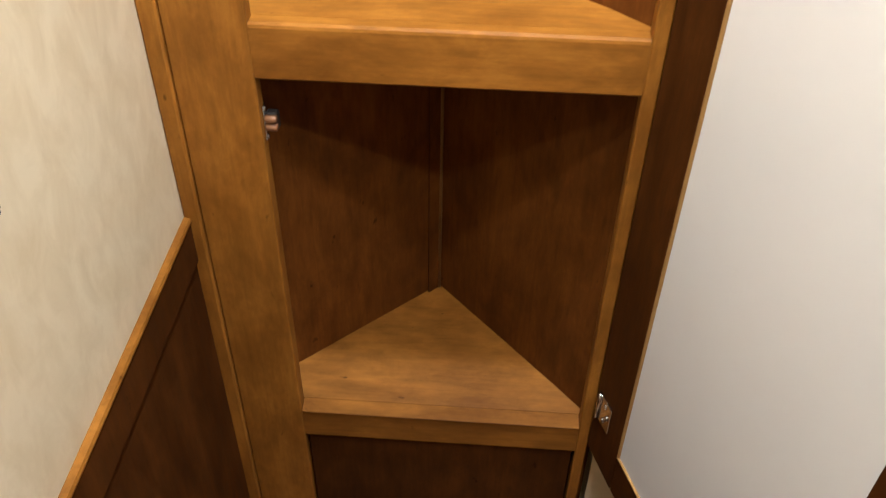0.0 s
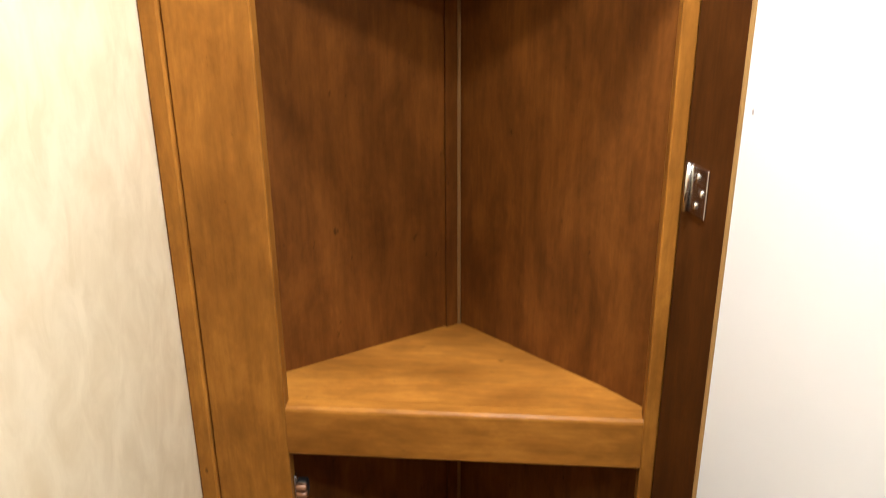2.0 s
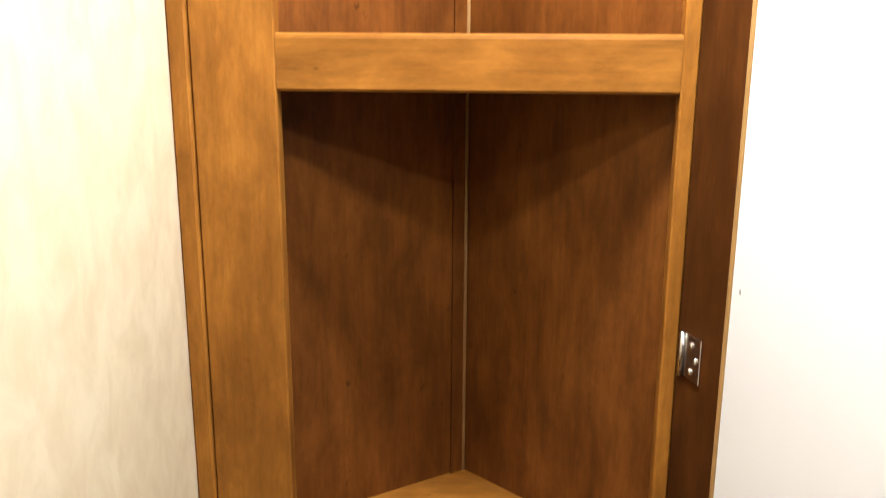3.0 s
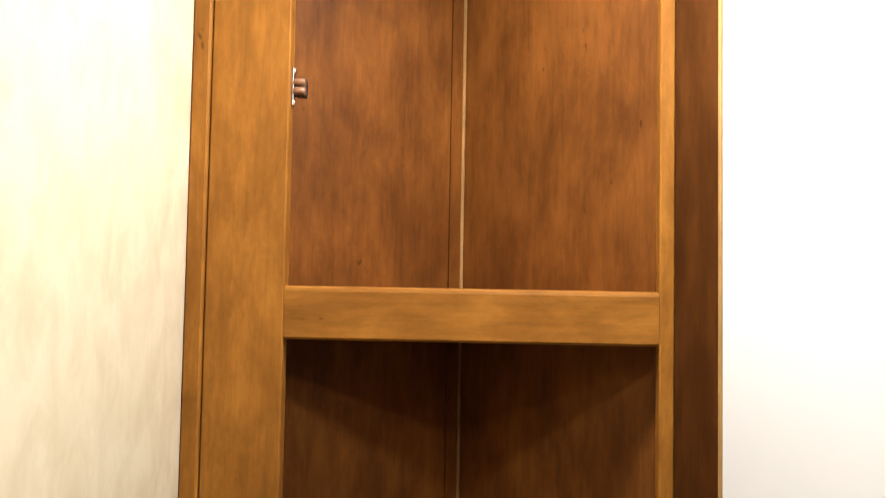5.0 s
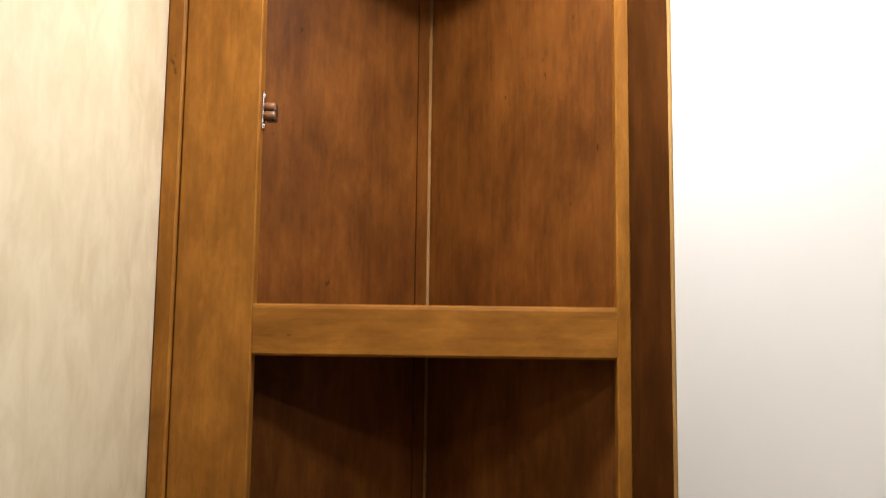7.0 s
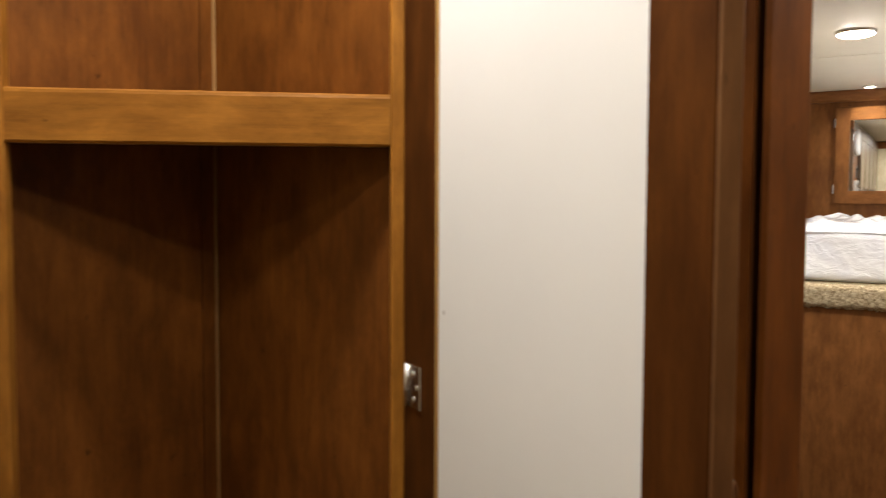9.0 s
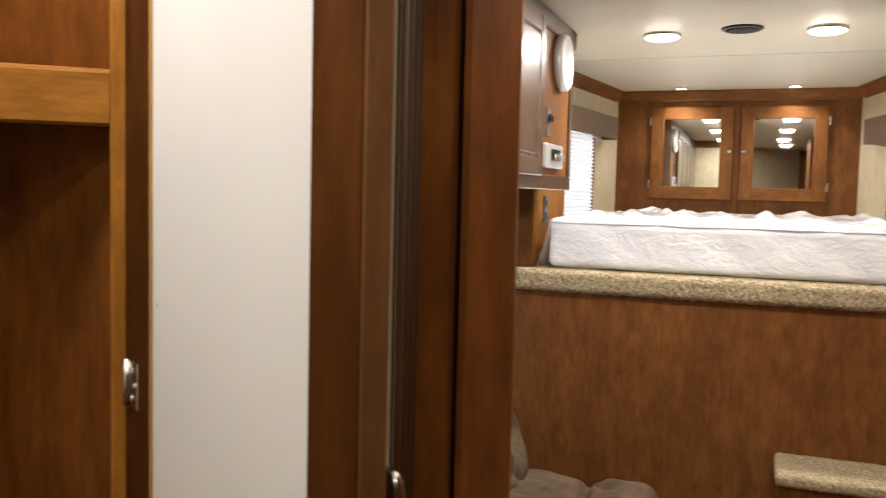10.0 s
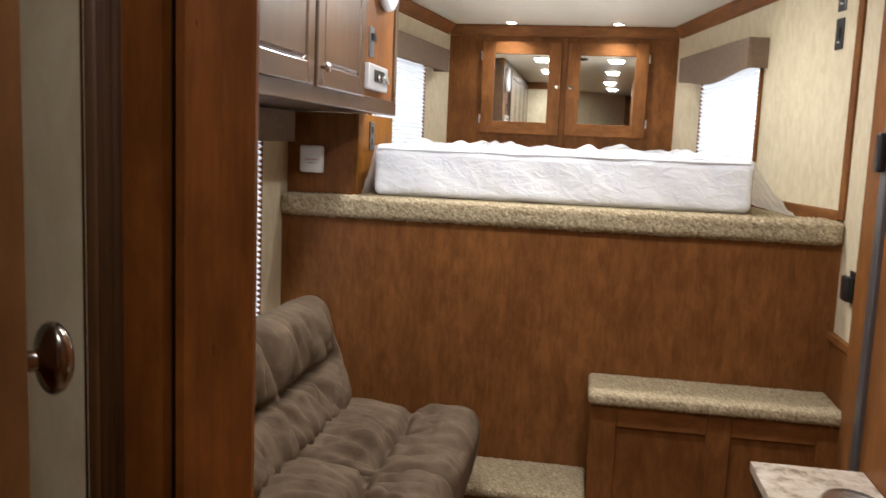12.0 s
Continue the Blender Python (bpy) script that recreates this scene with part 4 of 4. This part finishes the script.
def cushion(size, crease, seed, dent=0.045, rad=0.07):
    """A soft block (x depth, y width, z up): one crease runs along y on its upper side, with gathers running across it."""
    half = tuple(s / 2 for s in size)

    def shape(p, s):
        q = rounded(p, half, rad)
        top = max(0.0, p.z)
        q.z += 0.030 * (1 - p.x ** 2) * (1 - p.y ** 4) * top
        d = q.x - crease - 0.012 * noise.noise(Vector((q.y * 6, seed, 0)))
        ends = 1 - abs(p.y) ** 6
        q.z -= top * dent * ends * (1.0 * math.exp(-(d / 0.018) ** 2) + 0.5 * math.exp(-(d / 0.09) ** 2))
        g = noise.noise(Vector((d * 4 + seed, q.y * 19 + d * 5, seed))) + 0.6 * noise.noise(Vector((d * 6, q.y * 46 - d * 9, seed + 4)))
        mid = math.exp(-(q.y / (half[1] * 0.75)) ** 2)
        q.z += top * 0.070 * g * math.exp(-abs(d) / 0.14) * (0.35 + 0.65 * mid)
        lean = q.y * (1 + 1.6 * abs(d)) * 13 + 2.5 * d * (1 if q.y > 0 else -1) + seed * 3.1
        fold = (1 - abs(noise.noise(Vector((lean, abs(d) * 3.5, seed))))) ** 5
        q.z -= top * 0.075 * fold * math.exp(-abs(d) / 0.16) * (0.25 + 0.75 * mid)
        w = noise.noise(Vector((q.x * 5 + seed, q.y * 7, q.z * 7)))
        nrm = Vector((p.x ** 3, p.y ** 3, p.z ** 3))
        return q + nrm * 0.009 * w
    n = [max(6, int(s / 0.010)) for s in size]
    return grid_block(bmesh.new(), size, n, shape)


part("base", slab(LEFT_X + 0.10, 0.50, 0.50, 2.60, 0.02, 0.24, bev=0.015, seg=2), suede, sofa)
sections = [(2.315, 0.60), (1.705, 0.60), (1.095, 0.60)]
for k, (yc, wid) in enumerate(sections):
    seat = part("seat", cushion((0.56, wid, 0.20), 0.03, k * 2.1 + 0.7, 0.055), suede, sofa, smooth=True)
    seat.matrix_basis = pose(0.300, yc, 0.318, 0, 0, 0)
    back = part("backrest", cushion((0.44, wid, 0.18), 0.02, 5 + k * 1.7, 0.065), suede, sofa, smooth=True)
    back.matrix_basis = pose(-0.030, yc, 0.570, 0, 0, 0) @ pose(0, 0, 0, 0, 70, 0)

# ---- counter beside the camera's way ----
counter = thing("kitchen_counter", Matrix(), "speckled beige laminate counter end with a sink", "counter")
part("worktop", slab(1.168, 1.3285, 0.30, 0.985, 0.884, 0.900, bev=0.002, seg=2), granite, counter)
part("edge_band", slab(1.172, 1.3285, 0.304, 0.981, 0.862, 0.8838, bev=0.002), dark_x, counter, "dark edge band under the worktop")
part("cabinet_body", slab(1.195, 1.3285, 0.32, 0.960, 0.0, 0.8615, bev=0.002), red_z, counter)
part("sink_rim", lathe(bmesh.new(), [(0.150, 0.0), (0.158, 0.004), (0.162, 0.006), (0.156, 0.010), (0.148, 0.006)], 40, pose(1.272, 0.775, 0.9002) @ Matrix.Diagonal((0.34, 0.70, 1.0, 1.0))), chrome, counter, "chrome sink rim", smooth=True)

part("sink_bowl", lathe(bmesh.new(), [(0.147, 0.0055), (0.140, 0.001), (0.05, 0.0006), (0.002, 0.0005)], 40, pose(1.272, 0.775, 0.9002) @ Matrix.Diagonal((0.34, 0.70, 1.0, 1.0))), navy_enamel, counter, "dark blue sink bowl", smooth=True)
pantry = thing("pantry_cabinet", Matrix(), "tall dark-stained wood pantry cabinet beside the counter", "cabinet")
part("side_board", slab(1.3295, 1.385, 0.30, 0.990, 0.0, CEIL - 0.002, bev=0.002), red_z, pantry)
part("body", slab(1.3855, RIGHT_X - 0.026, 0.30, 0.975, 0.0, CEIL - 0.003, bev=0.001), red_z, pantry)
pd = joint("door", pantry, pose(1.59, 0.9765, 0.08))
for x0, x1 in ((-0.190, -0.125), (0.125, 0.190)):
    part("stile", slab(x0, x1, 0, 0.018, 0, 1.88, bev=0.003), red_z, pd)
for z0, z1 in ((0, 0.07), (1.81, 1.88)):
    part("rail", slab(-0.1248, 0.1248, 0.0004, 0.0176, z0, z1, bev=0.003), red_x, pd)
part("panel", slab(-0.1246, 0.1246, 0.001, 0.009, 0.0702, 1.8098, bev=0), red_z, pd)

# ---- entry door side of the right wall ----
entry = thing("door_1", pose(RIGHT_X, 2.0, 0), "wood-framed entry door with a dull metal edge", "door", kind="structure")
part("door_frame", slab(-0.030, -0.0005, 0.495, 0.640, 0.0, 2.02, bev=0.004), red_z, entry)
part("door_frame", slab(-0.030, -0.0005, -0.36, -0.24, 0.0, 2.02, bev=0.004), red_z, entry)
part("door_leaf", slab(-0.020, -0.0008, -0.239, 0.440, 0.02, 2.0, bev=0.002), red_z, entry)
part("edge_strip", slab(-0.034, -0.0006, 0.442, 0.4945, 0.02, 2.0, bev=0.003), dark_metal, entry, "dull metal edge strip")
part("latch", slab(-0.060, -0.0345, 0.446, 0.490, 1.32, 1.44, bev=0.008, seg=2), black_plastic, entry)
structure("wainscot_right", slab(RIGHT_X - 0.010, RIGHT_X - 0.0004, 2.641, NOSE_Y - 0.013, 0.0, 0.70, bev=0.001), red_z, "stained wood wainscot below the cream wall", "wainscot")
structure("trim_wainscot_cap", slab(RIGHT_X - 0.024, RIGHT_X - 0.0006, 2.642, NOSE_Y - 0.0135, 0.701, 0.728, bev=0.004, seg=2), red_y, "moulded wood cap on the wainscot", "trim")
